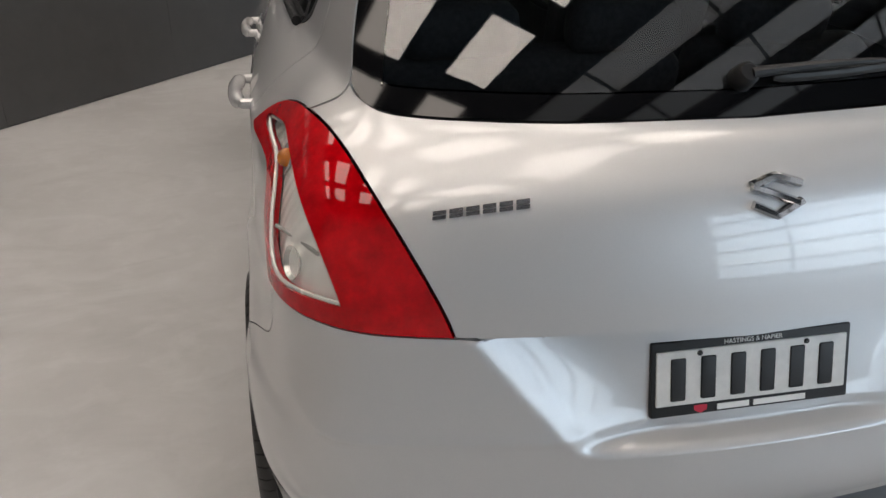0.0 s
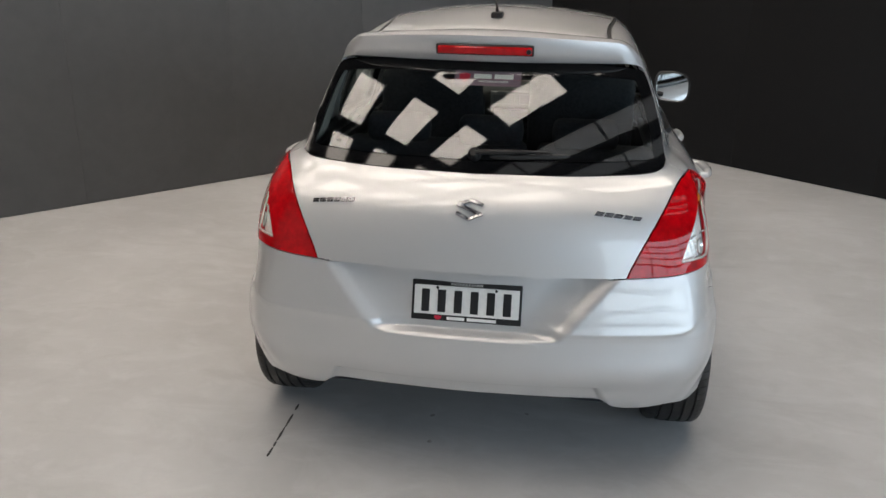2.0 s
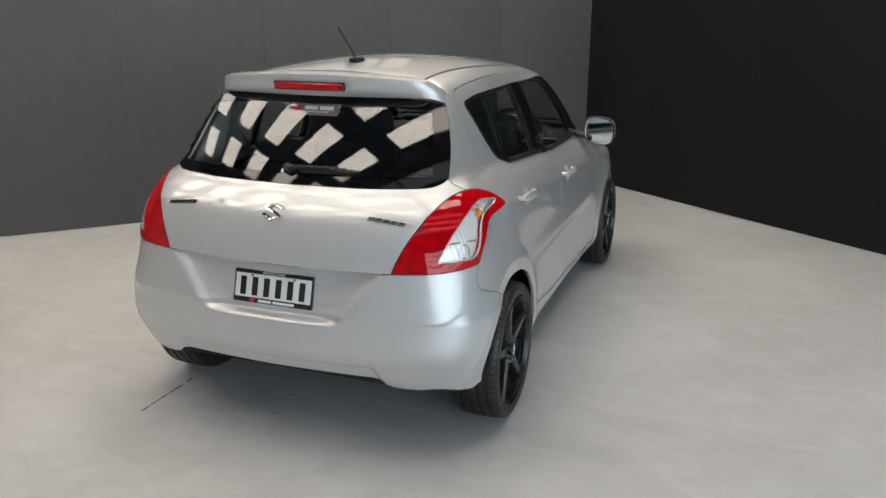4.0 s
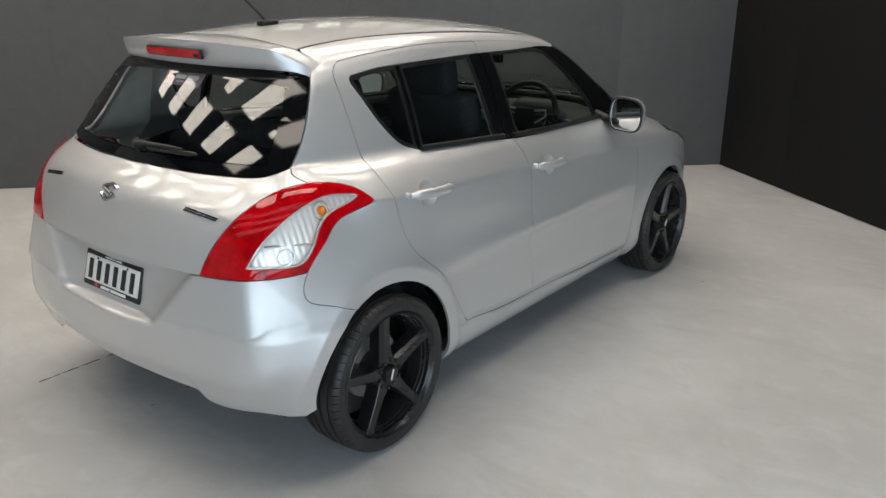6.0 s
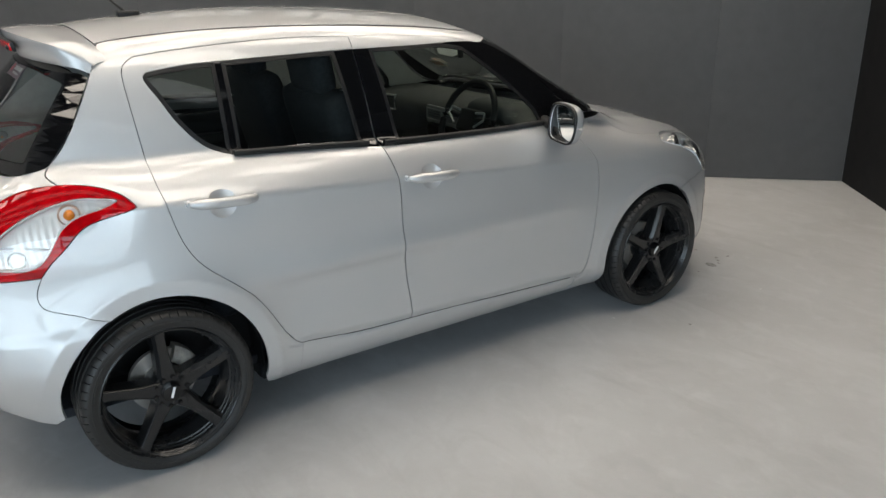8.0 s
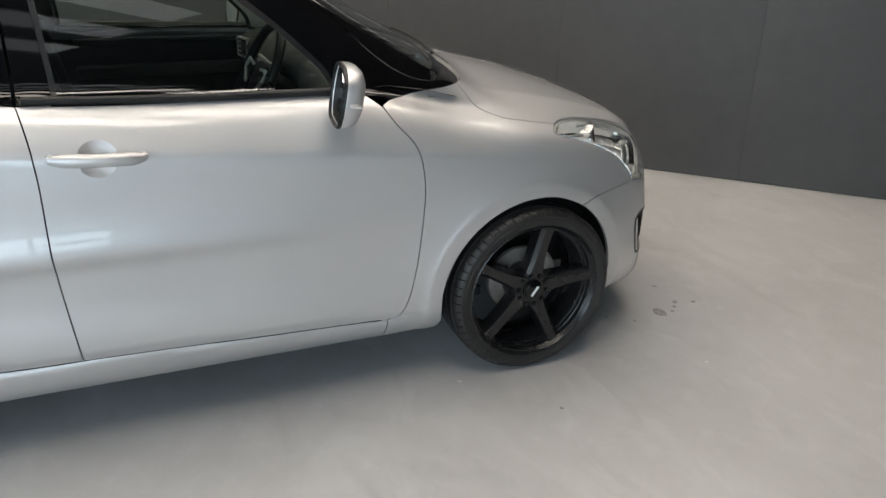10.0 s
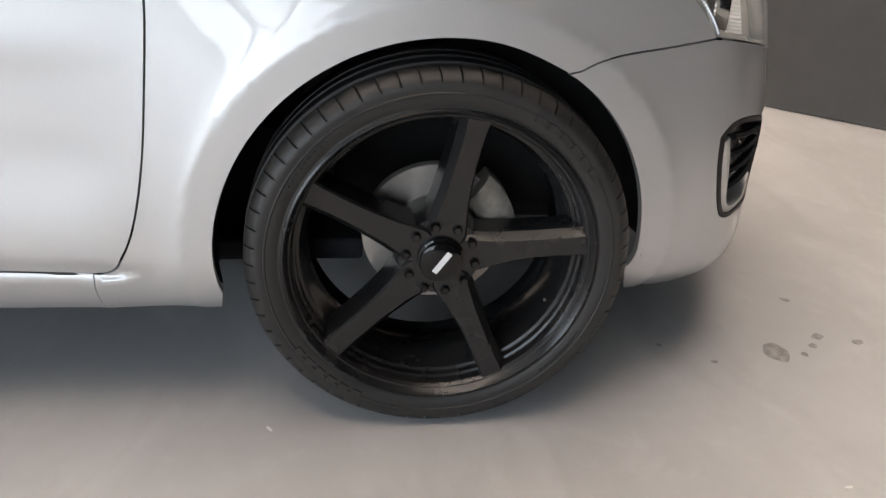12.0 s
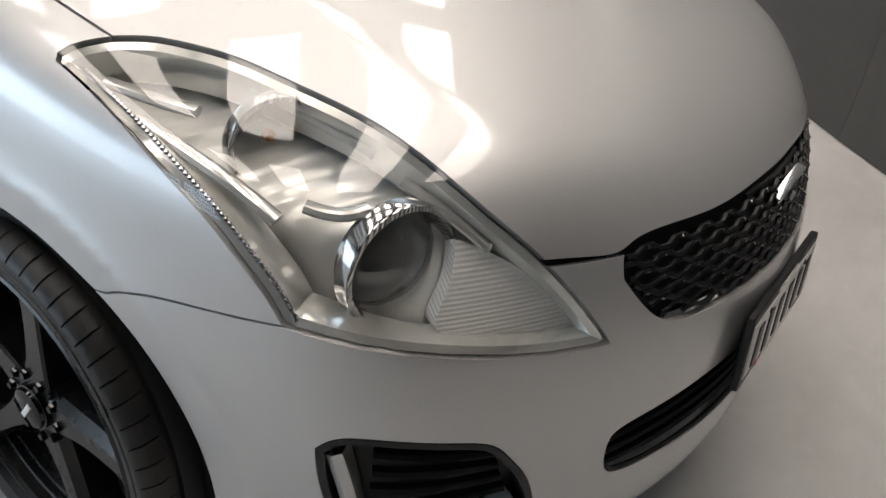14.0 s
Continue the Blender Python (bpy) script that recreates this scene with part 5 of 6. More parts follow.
def wheel():
    root = new("wheel")
    root.parent = car
    tyre = part("tyre", tyre_mesh(), RUBBER, root, "low-profile road tyre", 32)
    for start, count in ((20, 6), (200, 6), (110, 9), (290, 9)):
        for k in range(count):
            small = count == 9
            a0, a1 = start + k * (2.4 if small else 5.2), start + k * (2.4 if small else 5.2) + (1.5 if small else 3.6)
            bm = bmesh.new()
            r0, r1 = (.2575, .2617) if small else (.2575, .2705)
            rows = []
            for a in np.linspace(radians(a0), radians(a1), 4):
                rows.append([bm.verts.new((x, r * math.sin(a), r * math.cos(a))) for r, x in ((r0, .0015), (r0 + .001, .0050), (r1 - .001, .0050), (r1, .0015))])
            for p, q in zip(rows, rows[1:]):
                for i in range(3):
                    bm.faces.new((p[i], p[i + 1], q[i + 1], q[i]))
            bm.faces.new(rows[0])
            bm.faces.new(rows[-1])
            part("sidewall_bar", bm, RUBBER, root, "raised plain bar on the sidewall")
    rim = [(.200, -.190), (.214, -.195), (.226, -.192), (.219, -.170), (.204, -.150), (.196, -.120), (.196, -.085), (.204, -.066), (.206, -.048), (.2105, -.046), (.2110, -.034), (.2145, -.032), (.2155, -.016), (.2200, -.010), (.2235, -.003), (.2275, .0015), (.2310, -.001), (.231, -.008)]
    part("rim", lathe([(1.055 * r, a) for r, a in rim], 128), RIM_BLACK, root, "satin black alloy rim", 28)
    for k in range(5):
        part("spoke", spoke_mesh(radians(72 * k)), RIM_BLACK, root, "", 30)
    part("hub", lathe([(.0004, -.024), (.036, -.024), (.040, -.030), (.064, -.031), (.068, -.046), (.072, -.070), (.072, -.11)], 60), RIM_BLACK, root)
    part("centre_cap", lathe([(.0004, -.0065), (.0285, -.0070), (.032, -.0090), (.0335, -.014), (.0365, -.0150), (.037, -.026)], 48), BLACK_GLOSS, root, "round black cap with a pale mark")
    bm = bmesh.new()
    box(bm, (-.0008, -.020, -.0045), (.0008, .020, .0045), .0006, pose(-.0060, .001, 0, 62, 0, 0))
    part("cap_mark", bm, WHITE, root, "plain pale bar")
    for k in range(10):
        a = radians(36 * k + 18)
        bm = lathe([(.0004, -.014), (.0055, -.014), (.0078, -.017), (.0092, -.028), (.0105, -.032), (.0105, -.04)], 6)
        bmesh.ops.transform(bm, matrix=Matrix.Translation((0, .0545 * math.sin(a), .0545 * math.cos(a))), verts=bm.verts)
        part("lug_nut", bm, BLACK_GLOSS, root)
    part("brake_disc", lathe([(.045, -.115), (.070, -.115), (.0705, -.122), (.118, -.122), (.119, -.124), (.119, -.140), (.045, -.142)], 64), DARK_METAL, root, "worn brake disc")
    part("disc_hat", lathe([(.0004, -.098), (.062, -.098), (.068, -.103), (.070, -.122)], 48), RUST, root)
    bm = bmesh.new()
    rows = []
    for a in np.linspace(-32, 32, 13):
        t = radians(a + 62)
        rows.append([bm.verts.new((x, r * math.sin(t), r * math.cos(t))) for r, x in ((.078, -.112), (.078, -.098), (.100, -.090), (.124, -.094), (.136, -.104), (.136, -.150), (.078, -.150))])
    for a, b in zip(rows, rows[1:]):
        for i in range(7):
            bm.faces.new((a[i], a[(i + 1) % 7], b[(i + 1) % 7], b[i]))
    bm.faces.new(rows[0])
    bm.faces.new(rows[-1][::-1])
    part("brake_caliper", bm, CALIPER, root, "grey cast brake caliper")
    bm = bmesh.new()
    tube(bm, [(-.03, .198, -.052), (-.012, .178, -.046)], .003, 8)
    part("valve", bm, BLACK_PLASTIC, root)
    return root


FACE = .848
first = wheel()
first.matrix_world = pose(FACE, AXLE, TYRE, -8)
for x, y, spin, turn in ((FACE, -AXLE, 8, 0), (-FACE, AXLE, 20, 180), (-FACE, -AXLE, 40, 180)):
    copy_thing(first, pose(x, y, TYRE, 0, 0, turn) @ pose(0, 0, 0, spin))
for cy, r, a0, a1 in ((AXLE, ARCH_F, -3, 190), (-AXLE, ARCH_R, -10, 180)):
    for sign in (1, -1):
        bm = bmesh.new()
        rows = []
        for i in range(33):
            a = radians(a0 + (a1 - a0) * i / 32)
            rows.append([bm.verts.new((sign * x, cy + q * math.cos(a), HUB_Z + q * math.sin(a))) for x, q in ((.778, r + .001), (.765, r + .012), (.70, r + .028), (.60, r + .02), (.56, r - .05), (.55, .06))])
        for a, b in zip(rows, rows[1:]):
            for i in range(5):
                bm.faces.new((a[i], a[i + 1], b[i + 1], b[i]))
        part("wheel_arch_liner", bm, ARCH_BLACK, car)
bm = bmesh.new()
box(bm, (-.70, -.84, .16), (.70, .84, .24), .02)
box(bm, (-.52, -1.45, .24), (.52, 1.80, .34), .02)
box(bm, (-.50, -1.72, .37), (.50, -1.40, .44), .02)
part("underbody", bm, ARCH_BLACK, car)


# ---- the car's plates, badges, wiper, aerial and mirrors ----
def on_skin(points, lift=0.0):
    s = snap(np.array(points, float))
    return s + gradient(s) * lift


def bar_on_skin(name, pts, mat, parent, label="", radius=.003, lift=.002, flat=1.0):
    bm = bmesh.new()
    for line in pts:
        tube(bm, [Vector(p) for p in on_skin(run(line, .006), lift)], radius, 6, flat)
    return part(name, bm, mat, parent, label)


def lettering(text, size, m, mat, parent, name="lettering", label=""):
    cu = bpy.data.curves.new(name, "FONT")
    cu.body, cu.size, cu.extrude = text, size, .0006
    cu.align_x, cu.align_y = "CENTER", "CENTER"
    tmp = bpy.data.objects.new("tmp", cu)
    scene.collection.objects.link(tmp)
    me = bpy.data.meshes.new_from_object(tmp.evaluated_get(bpy.context.evaluated_depsgraph_get()))
    bpy.data.objects.remove(tmp)
    me.transform(m)
    me.materials.clear()
    me.materials.append(mat)
    ob = new(name, me)
    ob.parent = parent
    return tagged(ob, label)


def face_frame(origin, right, up):
    r, u = Vector(right).normalized(), Vector(up).normalized()
    n = r.cross(u)
    return Matrix(((r.x, u.x, n.x, origin[0]), (r.y, u.y, n.y, origin[1]), (r.z, u.z, n.z, origin[2]), (0, 0, 0, 1)))


def number_plate(origin, right, up, parent):
    """Dark surround, white plate, plain bars for its characters; x right, y up, z towards the viewer."""
    m = face_frame(origin, right, up)
    bm = bmesh.new()
    box(bm, (-.180, -.066, -.010), (.180, .066, .003), .004, m)
    root = part("number_plate", bm, BLACK_PLASTIC, parent, "white number plate in a black surround")
    bm = bmesh.new()
    box(bm, (-.172, -.046, -.002), (.172, .050, .0055), .003, m)
    part("plate", bm, PLATE, root, "white pressed plate")
    for k in range(6):
        x = -.134 + .0535 * k
        bm = bmesh.new()
        box(bm, (x - .013, -.037, .004), (x + .013, .037, .0075), .003, m)
        part("plate_bar", bm, INK, root, "plain dark bar")
    lettering("HASTINGS & NAPIER", .0115, m @ Matrix.Translation((0, .0565, .0035)), WHITE, root, "town_lettering", "white lettering on the surround")
    bm = bmesh.new()
    box(bm, (-.062, -.0615, .002), (-.004, -.0515, .0042), 0, m)
    box(bm, (.004, -.0615, .002), (.100, -.0515, .0042), 0, m)
    part("strip_bar", bm, WHITE, root, "plain white bars on the surround")
    bm = bmesh.new()
    pts = [(-.104, -.050), (-.092, -.049), (-.080, -.050), (-.081, -.058), (-.092, -.064), (-.103, -.058)]
    top = [bm.verts.new(m @ Vector((x, y, .0042))) for x, y in pts]
    low = [bm.verts.new(m @ Vector((x, y, .002))) for x, y in pts]
    bm.faces.new(top)
    for i in range(6):
        bm.faces.new((top[i], low[i], low[(i + 1) % 6], top[(i + 1) % 6]))
    part("shield", bm, SHIELD, root, "small red shield")
    for sx in (-.155, .155):
        bm = lathe([(.0003, .008), (.004, .008), (.005, .0055), (.005, .003)], 12, "z")
        bmesh.ops.transform(bm, matrix=m @ Matrix.Translation((sx * .62, .043, 0)), verts=bm.verts)
        part("screw", bm, BLACK_PLASTIC, root)


number_plate((0, -1.779, .6625), (1, 0, 0), (0, .034, .123), car)
number_plate((0, 2.005, .466), (-1, 0, 0), (0, -.012, .123), car)

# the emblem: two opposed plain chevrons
bm = bmesh.new()
for line in ([(-.040, -1.74, .985), (.002, -1.74, 1.005), (.042, -1.74, .984)], [(-.040, -1.74, .983), (.034, -1.75, .955)], [(.040, -1.75, .958), (-.002, -1.75, .937), (-.042, -1.75, .957)]):
    pts = on_skin(run(line, .012) if len(line) == 2 else np.concatenate([run(line[:2], .012), run(line[1:], .012)]), .004)
    pts = np.concatenate([pts, on_skin([line[-1]], .004)])
    tube(bm, [Vector(p) for p in pts], .0096, 6, .7)
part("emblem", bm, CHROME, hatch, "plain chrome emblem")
def letter_block(x0, x1, z, half, lean, parent):
    """A flat bright block of one letter's size, standing off the panel, with a cut through its middle."""
    bm = bmesh.new()
    for lo, hi in ((.12, 1.0), (-1.0, -.12)):
        top = on_skin([(x0 + lean * hi, -1.74, z + half * hi), (x1 + lean * hi, -1.74, z + half * hi), (x1 + lean * lo, -1.74, z + half * lo), (x0 + lean * lo, -1.74, z + half * lo)], .0045)
        low = on_skin(top, .0)
        t, l = [bm.verts.new(p) for p in top], [bm.verts.new(p) for p in low]
        bm.faces.new(t)
        for i in range(4):
            bm.faces.new((t[i], l[i], l[(i + 1) % 4], t[(i + 1) % 4]))
    part("letter_block", bm, CHROME_DARK, parent, "plain chrome block")


for x0, x1, n, z, lean in ((-.540, -.385, 6, .998, 0.0), (.395, .548, 5, .996, .005)):
    step = (x1 - x0) / n
    for k in range(n):
        letter_block(x0 + step * k + .0025, x0 + step * (k + 1) - .0025, z, .0135, lean, hatch)


# rear wiper
def wiper():
    bm = lathe([(.0004, .030), (.014, .030), (.019, .024), (.021, .010), (.022, -.004)], 28, "y")
    m = Matrix.Translation(on_skin([(-.006, -1.602, 1.111)])[0]) @ Vector(gradient(snap([(-.006, -1.602, 1.111)]))[0]).to_track_quat("Y", "Z").to_matrix().to_4x4()
    bmesh.ops.transform(bm, matrix=m, verts=bm.verts)
    root = part("rear_wiper", bm, BLACK_PLASTIC, car, "black rear wiper parked across the window")
    bm = bmesh.new()
    pts = on_skin(run([(-.002, -1.602, 1.111), (.08, -1.60, 1.117), (.20, -1.59, 1.118), (.26, -1.585, 1.116)], .02), .024)
    tube(bm, [Vector(p) for p in pts], [.013 - .007 * i / (len(pts) - 1) for i in range(len(pts))], 10, .7)
    part("arm", bm, BLACK_PLASTIC, root)
    bm = bmesh.new()
    pts = on_skin(run([(.045, -1.60, 1.103), (.15, -1.60, 1.108), (.323, -1.574, 1.112)], .02), .009)
    tube(bm, [Vector(p) for p in pts], [.0065 if 0 < i < len(pts) - 1 else .003 for i in range(len(pts))], 8, 1.3)
    part("blade", bm, RUBBER, root)


wiper()

# sticker behind the rear glass
st = on_skin([(-.10, -1.42, 1.342), (.124, -1.42, 1.342), (.012, -1.40, 1.362), (.012, -1.43, 1.322)], -.006)
m = face_frame((st[0] + st[1]) / 2, st[1] - st[0], st[2] - st[3])
bm = bmesh.new()
box(bm, (-.113, -.030, -.0008), (.113, .030, .0004), 0, m)
sticker = part("window_sticker", bm, MAUVE, car, "mauve dealer sticker inside the rear window")
bm = bmesh.new()
box(bm, (-.048, -.002, .0004), (.012, .016, .0012), 0, m)
box(bm, (.022, -.002, .0004), (.086, .016, .0012), 0, m)
part("strip_bar", bm, WHITE, sticker, "plain white bars")
lettering("HASTINGS & NAPIER", .011, m @ Matrix.Translation((.02, -.014, .0012)), WHITE, sticker, "town_lettering")
bm = bmesh.new()
pts = [(-.098, .014), (-.080, .020), (-.060, .014), (-.062, -.004), (-.079, -.020), (-.097, -.004)]
bm.faces.new([bm.verts.new(m @ Vector((x, y, .0012))) for x, y in pts])
part("shield", bm, SHIELD, sticker, "red shield")

# aerial
bm = bmesh.new()
base = on_skin([(0, -.98, 1.50)])[0]
box(bm, (-.022, -.045, -.006), (.022, .040, .020), .012, Matrix.Translation(base))
aerial = part("aerial", bm, BLACK_PLASTIC, car, "black roof aerial leaning backwards")
bm = bmesh.new()
tube(bm, [Vector(base) + Vector((0, -.01, .012)), Vector(base) + Vector((0, -.06, .058)), Vector(base) + Vector((0, -.175, .150))], [.0060, .0048, .0040], 8)
part("mast", bm, RUBBER, aerial)


def loft(bm, rings, close=True):
    rows = [[bm.verts.new(Vector(p)) for p in r] for r in rings]
    n = len(rows[0])
    for a, b in zip(rows, rows[1:]):
        for i in range(n):
            j = (i + 1) % n
            bm.faces.new((a[i], a[j], b[j], b[i]))
    if close:
        bm.faces.new(rows[-1])
    return rows


def door_mirror(sign, parent):
    shape = [(.772, 1.080), (.786, 1.104), (.82, 1.112), (.87, 1.112), (.918, 1.102), (.948, 1.074), (.955, 1.03), (.951, .985), (.932, .957), (.89, .949), (.83, .952), (.79, .962), (.774, .992), (.768, 1.03)]
    p = run([(x, 0, z) for x, z in shape + shape[:1]], .012)
    c = np.array([.862, 0, 1.028])

    def rim(f, y, dx=0.0, dz=0.0, turn=.10, tilt=.18):
        return [(sign * (c[0] + (q[0] - c[0]) * f + dx), y - turn * f * (q[0] - c[0]) + tilt * f * (q[2] - c[2]), c[2] + (q[2] - c[2]) * f + dz) for q in p]
    bm = bmesh.new()
    loft(bm, [rim(.90, .532), rim(.945, .5265), rim(.985, .526), rim(1.01, .529), rim(1.02, .536), rim(1.01, .550), rim(.97, .563, .003), rim(.86, .577, .004), rim(.66, .587, .004), rim(.35, .593, .003), rim(.1, .595, .002)])
    root = part("door_mirror", bm, PAINT, parent, "silver door mirror with a side indicator")
    bm = bmesh.new()
    loft(bm, [rim(.90, .538, turn=.24, tilt=.03), rim(.90, .536, turn=.24, tilt=.03), rim(.45, .536, turn=.24, tilt=.03), rim(.05, .536, turn=.24, tilt=.03)])
    part("mirror_glass", bm, MIRROR, root, "", 12)
    bm = bmesh.new()
    loft(bm, [rim(1.022, .531), rim(1.008, .5245), rim(.975, .5215), rim(.93, .5235), rim(.90, .540), rim(.89, .556)], False)
    part("mirror_rim", bm, BLACK_PLASTIC, root)
    bm = bmesh.new()
    pts = [Vector((sign * x, y, z)) for x, y, z in ((.953, .534, 1.022), (.951, .550, 1.017), (.941, .566, 1.012), (.920, .578, 1.008))]
    tube(bm, pts, [.005, .008, .008, .004], 8, 1.2)
    part("indicator", bm, INDICATOR, root, "clear side indicator strip")
    bm = bmesh.new()
    tube(bm, [Vector((sign * .66, .60, 1.005)), Vector((sign * .74, .575, .995)), Vector((sign * .82, .56, .985))], [.030, .024, .022], 12, .8)
    part("foot", bm, BLACK_PLASTIC, root)


for ob, sign_x in zip(doors["front_door"], (1, -1)):
    door_mirror(sign_x, car)

# ---- the cabin ----
CAR_IN = dict(fold=0, gap=.004, h=.03)
panel("headliner", whole(roof_half), TOP, LINER, car, lift=-.030, label="pale cloth headliner", **CAR_IN)
panel("side_lining", outline(DITCH, [(.470, .395, 1.372), (.505, .375, 1.372), (.540, .335, 1.362)], [(.540, .335, 1.362), (.548, .30, 1.365)], DOOR_TOP_F[4:], DOOR_TOP_R, DOOR_REAR[:6], [(.757, -1.152, 1.002), (.75, -1.25, 1.0), (.73, -1.311, 1.02)], LAMP_TOP[:3][::-1], HATCH_EDGE[::-1], [(.541, -1.268, 1.350), (.50, -1.235, 1.405), (.424, -1.204, 1.446)]), QUARTER, LINER, car, lift=-.028, both=True, label="pale pillar lining", **CAR_IN)
panel("pillar_lining", outline([(.540, .335, 1.362), (.553, .215, 1.343)], [(.553, .215, 1.343), (.60, .40, 1.20), (.63, .50, 1.11), (.65, .555, 1.05), (.70, .575, 1.001)], [(.70, .575, 1.001), (.615, .84, 1.005)], SCREEN_SIDE[:-1][::-1], [(.505, .375, 1.372), (.540, .335, 1.362)]), plane_chart((.85, .35, .4)), LINER, car, lift=-.022, both=True, label="pale pillar lining", **CAR_IN)
for d, line in (("rear_door", outline(DOOR_REAR[5:], DOOR_BOTTOM_R, b_low[::-1], WR_BOTTOM, [(.69, -.842, 1.061), (.70, -1.0, 1.05), (.757, -1.152, 1.002)])), ("front_door", outline(b_low, DOOR_BOTTOM_F, DOOR_FRONT, [(.75, .70, .975), (.70, .66, .999)], WF_BOTTOM))):
    for ob, dd, sx in zip(panel("door_trim", line, SIDE, TRIM, None, lift=-.055, both=True, label="dark moulded door lining", **CAR_IN), doors[d], (1, -1)):
        ob.parent = dd
        bm = bmesh.new()
        y0, y1 = (-.85, -.36) if d == "rear_door" else (-.15, .55)
        box(bm, (sx * .72 - .03, y0, .80), (sx * .72 + .03, y1, .85), .012)
        part("armrest", bm, DASH, dd)
        bm = bmesh.new()
        box(bm, (sx * .675 - .012, y0, .955), (sx * .675 + .012, y1, .97), .005)
        part("window_ledge", bm, TRIM, dd)
for nm, line, chart in (("pillar_cover", BLACKS[1][1], SIDE), ("pillar_cover", BLACKS[2][1], SIDE)):
    panel(nm, line, chart, LINER, car, lift=-.03, both=True, **CAR_IN)
panel("hatch_trim", whole(hatch_half), REAR, TRIM, hatch, lift=-.04, **CAR_IN)
bm = bmesh.new()
box(bm, (-.66, -1.58, .22), (.66, 1.1, .26), .01)
part("carpet", bm, FABRIC, car, "dark cabin carpet")
bm = bmesh.new()
box(bm, (-.60, -1.56, .62), (.60, -1.10, .66), .01)
part("luggage_floor", bm, FABRIC, car)
bm = bmesh.new()
box(bm, (-.60, 1.0, .30), (.60, 1.05, .90), .01)
part("bulkhead", bm, TRIM, car)


def cushion(name, parent, centre, size, turn=(0, 0, 0), bevel=.05, mat=None, label=""):
    bm = bmesh.new()
    h = Vector(size) / 2
    box(bm, -h, h, bevel, pose(*centre, *turn))
    return part(name, bm, mat or FABRIC, parent, label, 60)


def seat(x):
    root = cushion("front_seat", car, (x, .02, .52), (.50, .52, .16), (6, 0, 0), .06, label="dark cloth front seat")
    cushion("backrest", root, (x, -.29, .86), (.48, .13, .72), (14, 0, 0), .06)
    for s in (-1, 1):
        cushion("side_bolster", root, (x + s * .205, -.25, .80), (.08, .15, .56), (14, 0, 0), .035)
    cushion("headrest", root, (x, -.385, 1.275), (.27, .10, .17), (10, 0, 0), .045)
    for s in (-.06, .06):
        bm = bmesh.new()
        tube(bm, [Vector((x + s, -.365, 1.15)), Vector((x + s, -.382, 1.24))], .006, 8)
        part("headrest_post", bm, CHROME, root)


seat(.35)
seat(-.35)
bench = cushion("rear_bench", car, (0, -.72, .50), (1.22, .50, .16), (4, 0, 0), .06, label="dark cloth rear bench")
for x, w in ((-.22, .74), (.40, .46)):
    cushion("backrest", bench, (x, -1.00, .78), (w - .01, .13, .52), (16, 0, 0), .05)
for x in (-.36, 0, .36):
    cushion("headrest", bench, (x, -1.085, 1.085), (.25, .09, .11), (12, 0, 0), .04)

# dashboard: one moulded body across the car with a hood over the dials
bm = bmesh.new()
rows = []
for x in np.linspace(-.665, .665, 41):
    hood = float(ease(.14, .22, x) * ease(.54, .46, x))
    mid_ = float(ease(.20, .12, abs(x)))
    bow = .10 * x * x
    prof = [(1.02 - bow, .955), (.90 - bow, .985), (.74, 1.004 + .022 * hood), (.60 - .02 * hood, 1.0 + .058 * hood), (.545 - .03 * hood, .975 + .066 * hood), (.52 - .02 * hood, .945 + .05 * hood), (.53 - .03 * mid_ + .05 * hood, .89), (.54 - .03 * mid_ + .03 * hood, .80), (.60 - .08 * mid_, .64), (.68 - .14 * mid_, .50), (1.0, .45)]
    rows.append([bm.verts.new((x, y, z)) for y, z in prof])
for a, b in zip(rows, rows[1:]):
    for i in range(len(a) - 1):
        bm.faces.new((a[i], b[i], b[i + 1], a[i + 1]))
dash = part("dashboard", bm, DASH, car, "dark grey moulded dashboard", 60)


def vent(x, y, z, w, h, turn):
    m = pose(x, y, z, 0, 0, turn)
    bm = bmesh.new()
    for lo, hi in (((-w, -.012, h - .006), (w, .012, h)), ((-w, -.012, -h), (w, .012, -h + .006)), ((-w, -.012, -h), (-w + .006, .012, h)), ((w - .006, -.012, -h), (w, .012, h))):
        box(bm, lo, hi, .002, m)
    root = part("air_vent", bm, SATIN_PAINT, car, "air vent with a silver frame")
    bm = bmesh.new()
    box(bm, (-w + .004, .006, -h + .004), (w - .004, .014, h - .004), 0, m)
    part("backing", bm, INK, root)
    for k in range(4):
        zz = -h + .012 + k * (2 * h - .024) / 3
        bm = bmesh.new()
        box(bm, (-w + .006, -.008, zz - .0025), (w - .006, .008, zz + .0025), .001, m)
        part("slat", bm, TRIM, root)


for x, turn in ((-.08, 0), (.08, 0), (-.565, 12), (.565, -12)):
    vent(x, .508 if abs(x) < .2 else .522, .93, .068 if abs(x) < .2 else .055, .030 if abs(x) < .2 else .042, turn)
bm = bmesh.new()
box(bm, (-.13, .490, .70), (.13, .515, .88), .01)
console = part("centre_panel", bm, BLACK_GLOSS, dash, "gloss black radio panel")
bm = bmesh.new()
box(bm, (-.15, .500, .885), (.15, .515, .975), .006)
part("vent_panel", bm, SATIN_PAINT, dash, "silver vent panel")
for x in (.27, .36, .45):
    bm = lathe([(.043 if x == .36 else .032, 0), (.045 if x == .36 else .034, -.012), (.047 if x == .36 else .036, -.012), (.047 if x == .36 else .036, .01)], 28, "y")
    bmesh.ops.transform(bm, matrix=pose(x, .545, .965, -20), verts=bm.verts)
    part("dial", bm, SATIN, dash, "round dial with a silver ring")


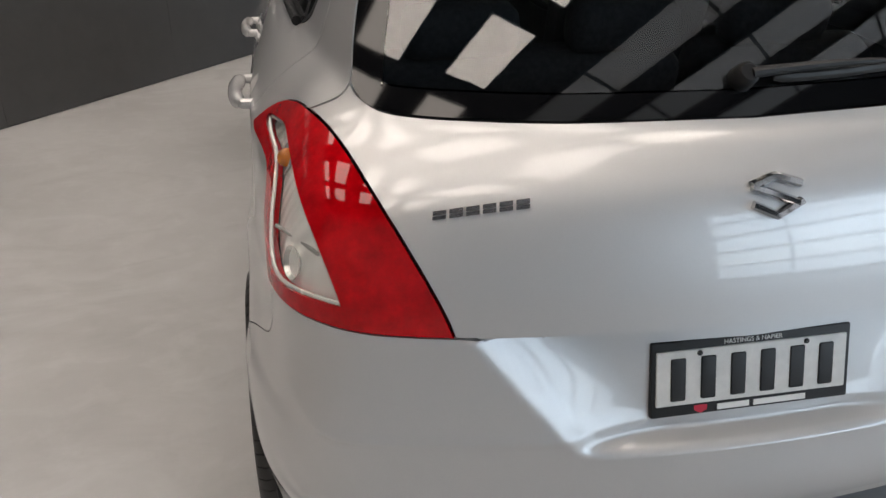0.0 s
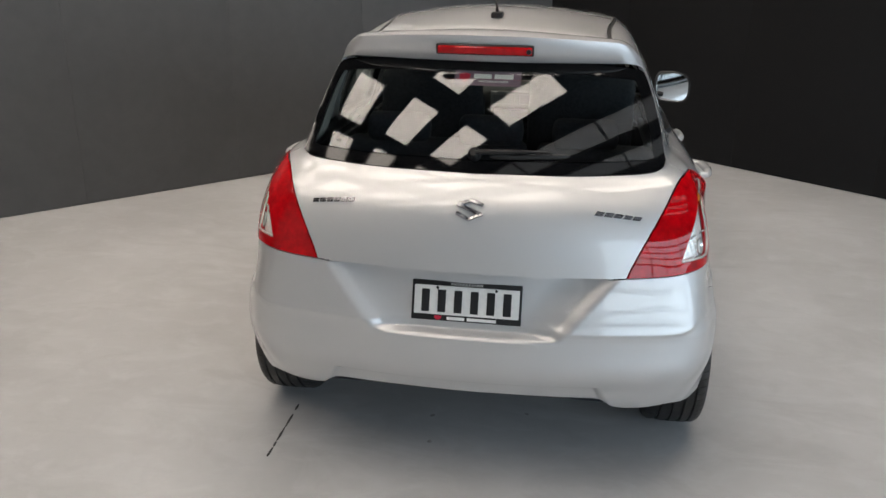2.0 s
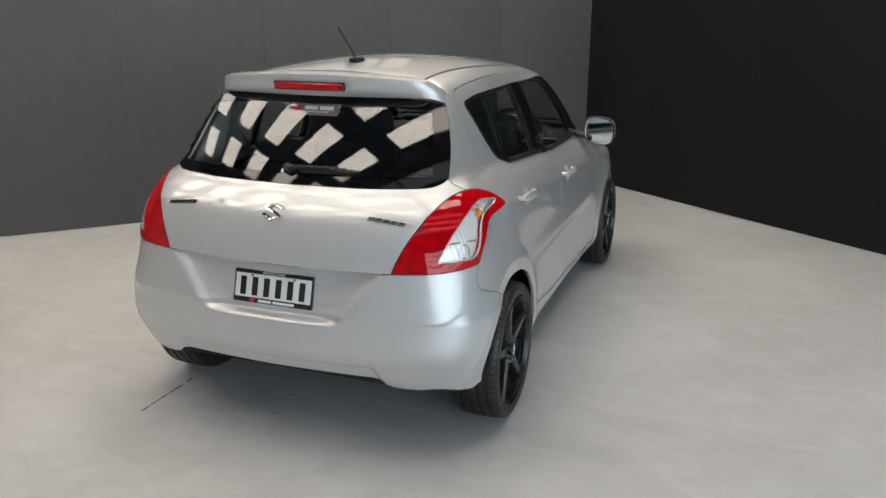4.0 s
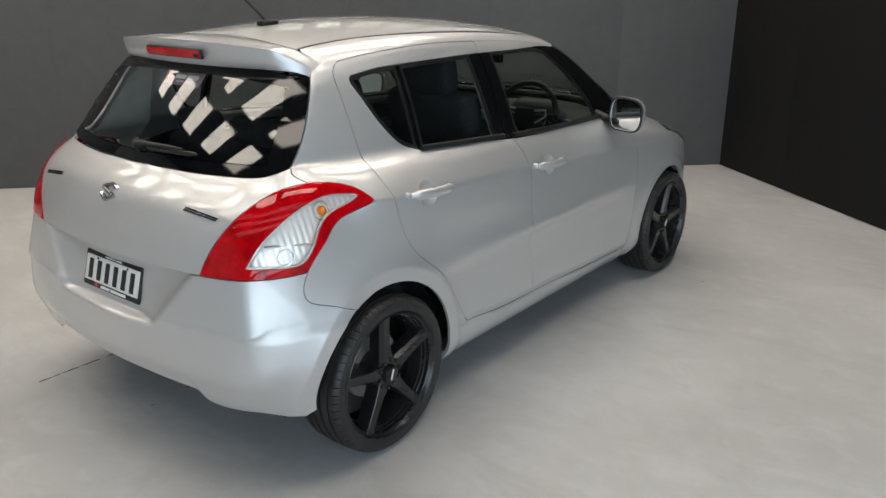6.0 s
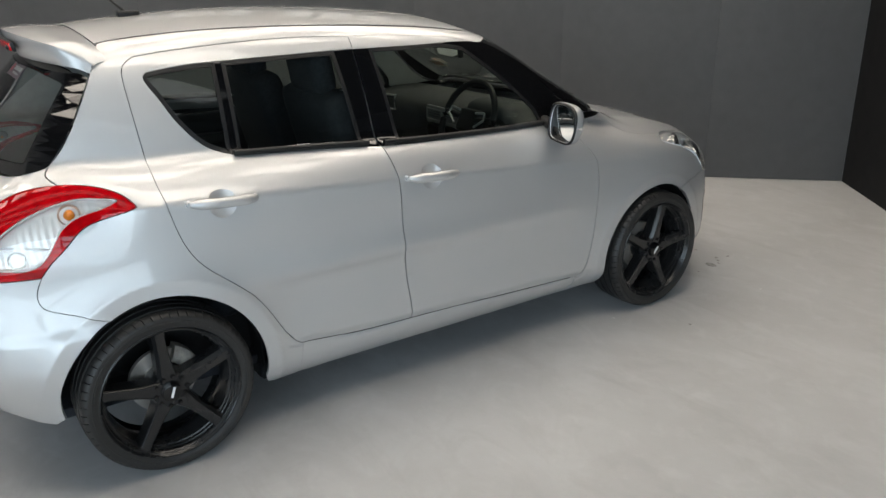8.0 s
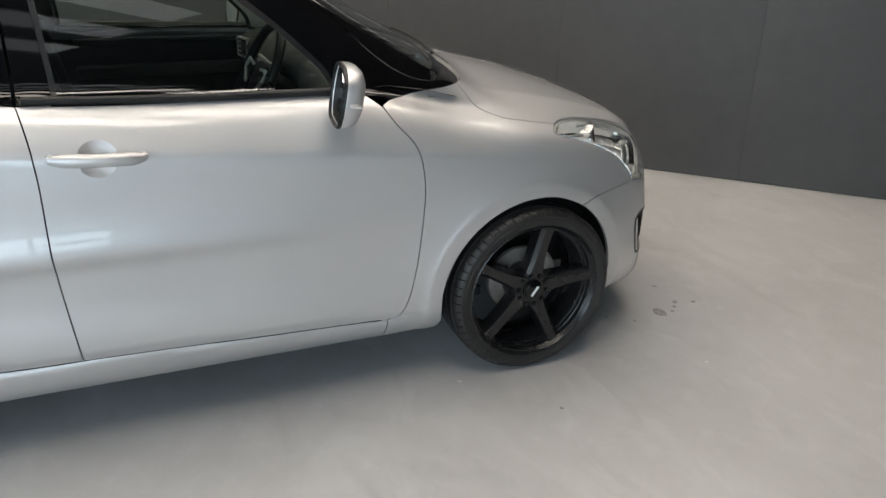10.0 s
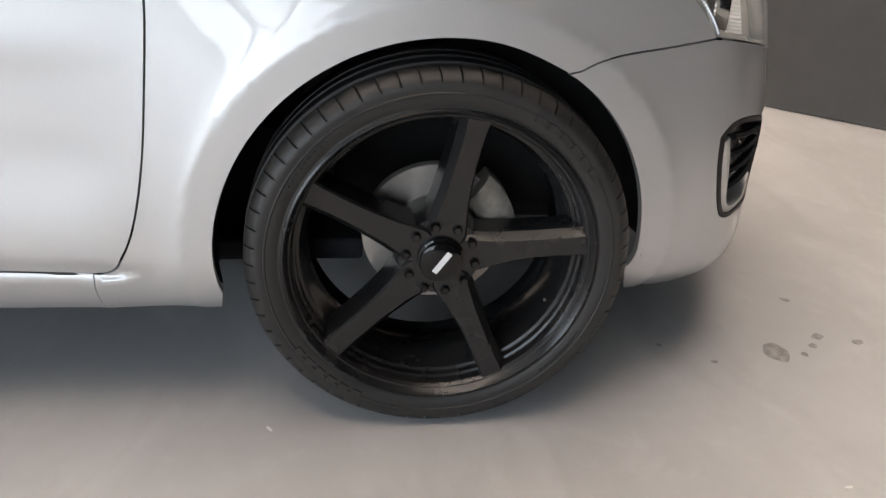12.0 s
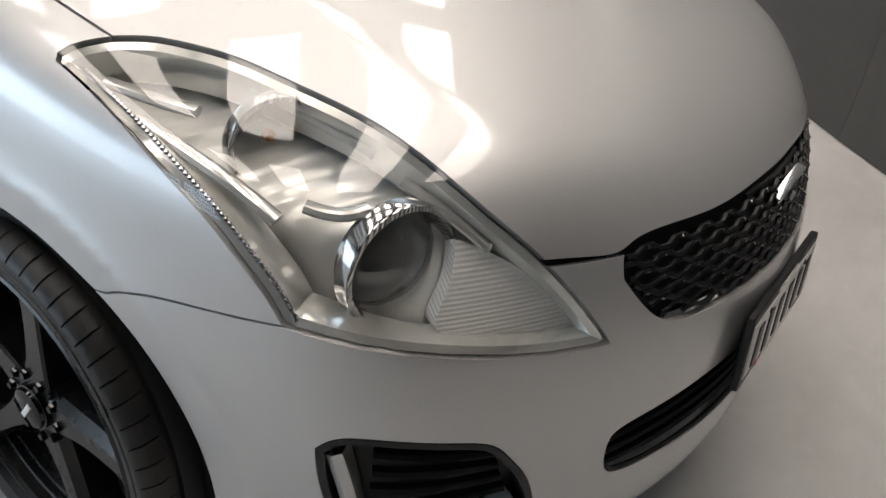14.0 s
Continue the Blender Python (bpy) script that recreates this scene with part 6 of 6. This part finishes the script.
def steering_wheel():
    m = Matrix.Translation((.35, .40, .985)) @ Matrix.Rotation(radians(-25), 4, "X")
    bm = bmesh.new()
    n = 48
    pts = [(.182 * math.cos(2 * math.pi * k / n), 0, .182 * math.sin(2 * math.pi * k / n)) for k in range(n + 1)]
    tube(bm, [m @ Vector(p) for p in pts], .0155, 10)
    root = part("steering_wheel", bm, BLACK_PLASTIC, car, "black three-spoke steering wheel with silver inserts")
    bm = bmesh.new()
    box(bm, (-.075, -.005, -.06), (.075, .05, .055), .025, m)
    part("hub", bm, BLACK_PLASTIC, root)
    for a in (8, 172, 270):
        bm = bmesh.new()
        c, s = math.cos(radians(a)), math.sin(radians(a))
        tube(bm, [m @ Vector((.06 * c, .01, .06 * s)), m @ Vector((.12 * c, .006, .12 * s)), m @ Vector((.178 * c, 0, .178 * s))], [.028, .02, .018], 8, .5)
        part("spoke", bm, BLACK_PLASTIC, root)
    for s in (-1, 1):
        bm = bmesh.new()
        tube(bm, [m @ Vector((s * .06, -.012, .035)), m @ Vector((s * .125, -.014, .042)), m @ Vector((s * .135, -.014, .01)), m @ Vector((s * .08, -.012, -.03))], .006, 6)
        part("insert", bm, SATIN_PAINT, root, "silver spoke insert")
    bm = bmesh.new()
    tube(bm, [m @ Vector((0, .04, 0)), m @ Vector((0, .2, -.03))], .045, 14)
    part("column", bm, BLACK_PLASTIC, root)


steering_wheel()
bm = bmesh.new()
box(bm, (-.11, -.012, -.032), (.11, .02, .032), .012, pose(0, .545, 1.262, 8, 0, -6))
rvm = part("interior_mirror", bm, BLACK_PLASTIC, car, "black interior mirror")
bm = bmesh.new()
box(bm, (-.104, -.0135, -.027), (.104, -.0122, .027), 0, pose(0, .545, 1.262, 8, 0, -6))
part("mirror_glass", bm, MIRROR, rvm)
bm = bmesh.new()
tube(bm, [Vector((0, .555, 1.275)), Vector((0, .60, 1.32))], .008, 8)
part("stalk", bm, BLACK_PLASTIC, rvm)
# paper label on the windscreen's passenger corner
w = on_skin([(-.50, .73, 1.115), (-.50, .80, 1.055), (-.42, .75, 1.12)], -.008)
m = face_frame((w[1] + w[2]) / 2, w[2] - w[0], w[0] - w[1])
bm = bmesh.new()
box(bm, (-.04, -.035, -.0004), (.04, .035, .0004), 0, m)
tag = part("windscreen_label", bm, LABEL_CREAM, car, "cream paper label inside the windscreen")
bm = bmesh.new()
for k in range(4):
    box(bm, (-.032, .020 - .014 * k, -.0010), (.030 - .01 * (k % 2), .025 - .014 * k, .0010), 0, m)
part("print_bar", bm, LABEL_RED, tag, "plain printed bars")
# wipers at the foot of the windscreen
for x0, x1 in ((.42, -.10), (-.12, -.52)):
    bm = bmesh.new()
    p = on_skin(run([(x0, 1.0 - .3 * x0 * x0, .99), ((x0 + x1) / 2, 1.0 - .3 * ((x0 + x1) / 2) ** 2, 1.0), (x1, .985 - .3 * x1 * x1, 1.02)], .04), .016)
    tube(bm, [Vector(q) for q in p], .0075, 8, .8)
    part("front_wiper", bm, BLACK_PLASTIC, car, "black windscreen wiper")
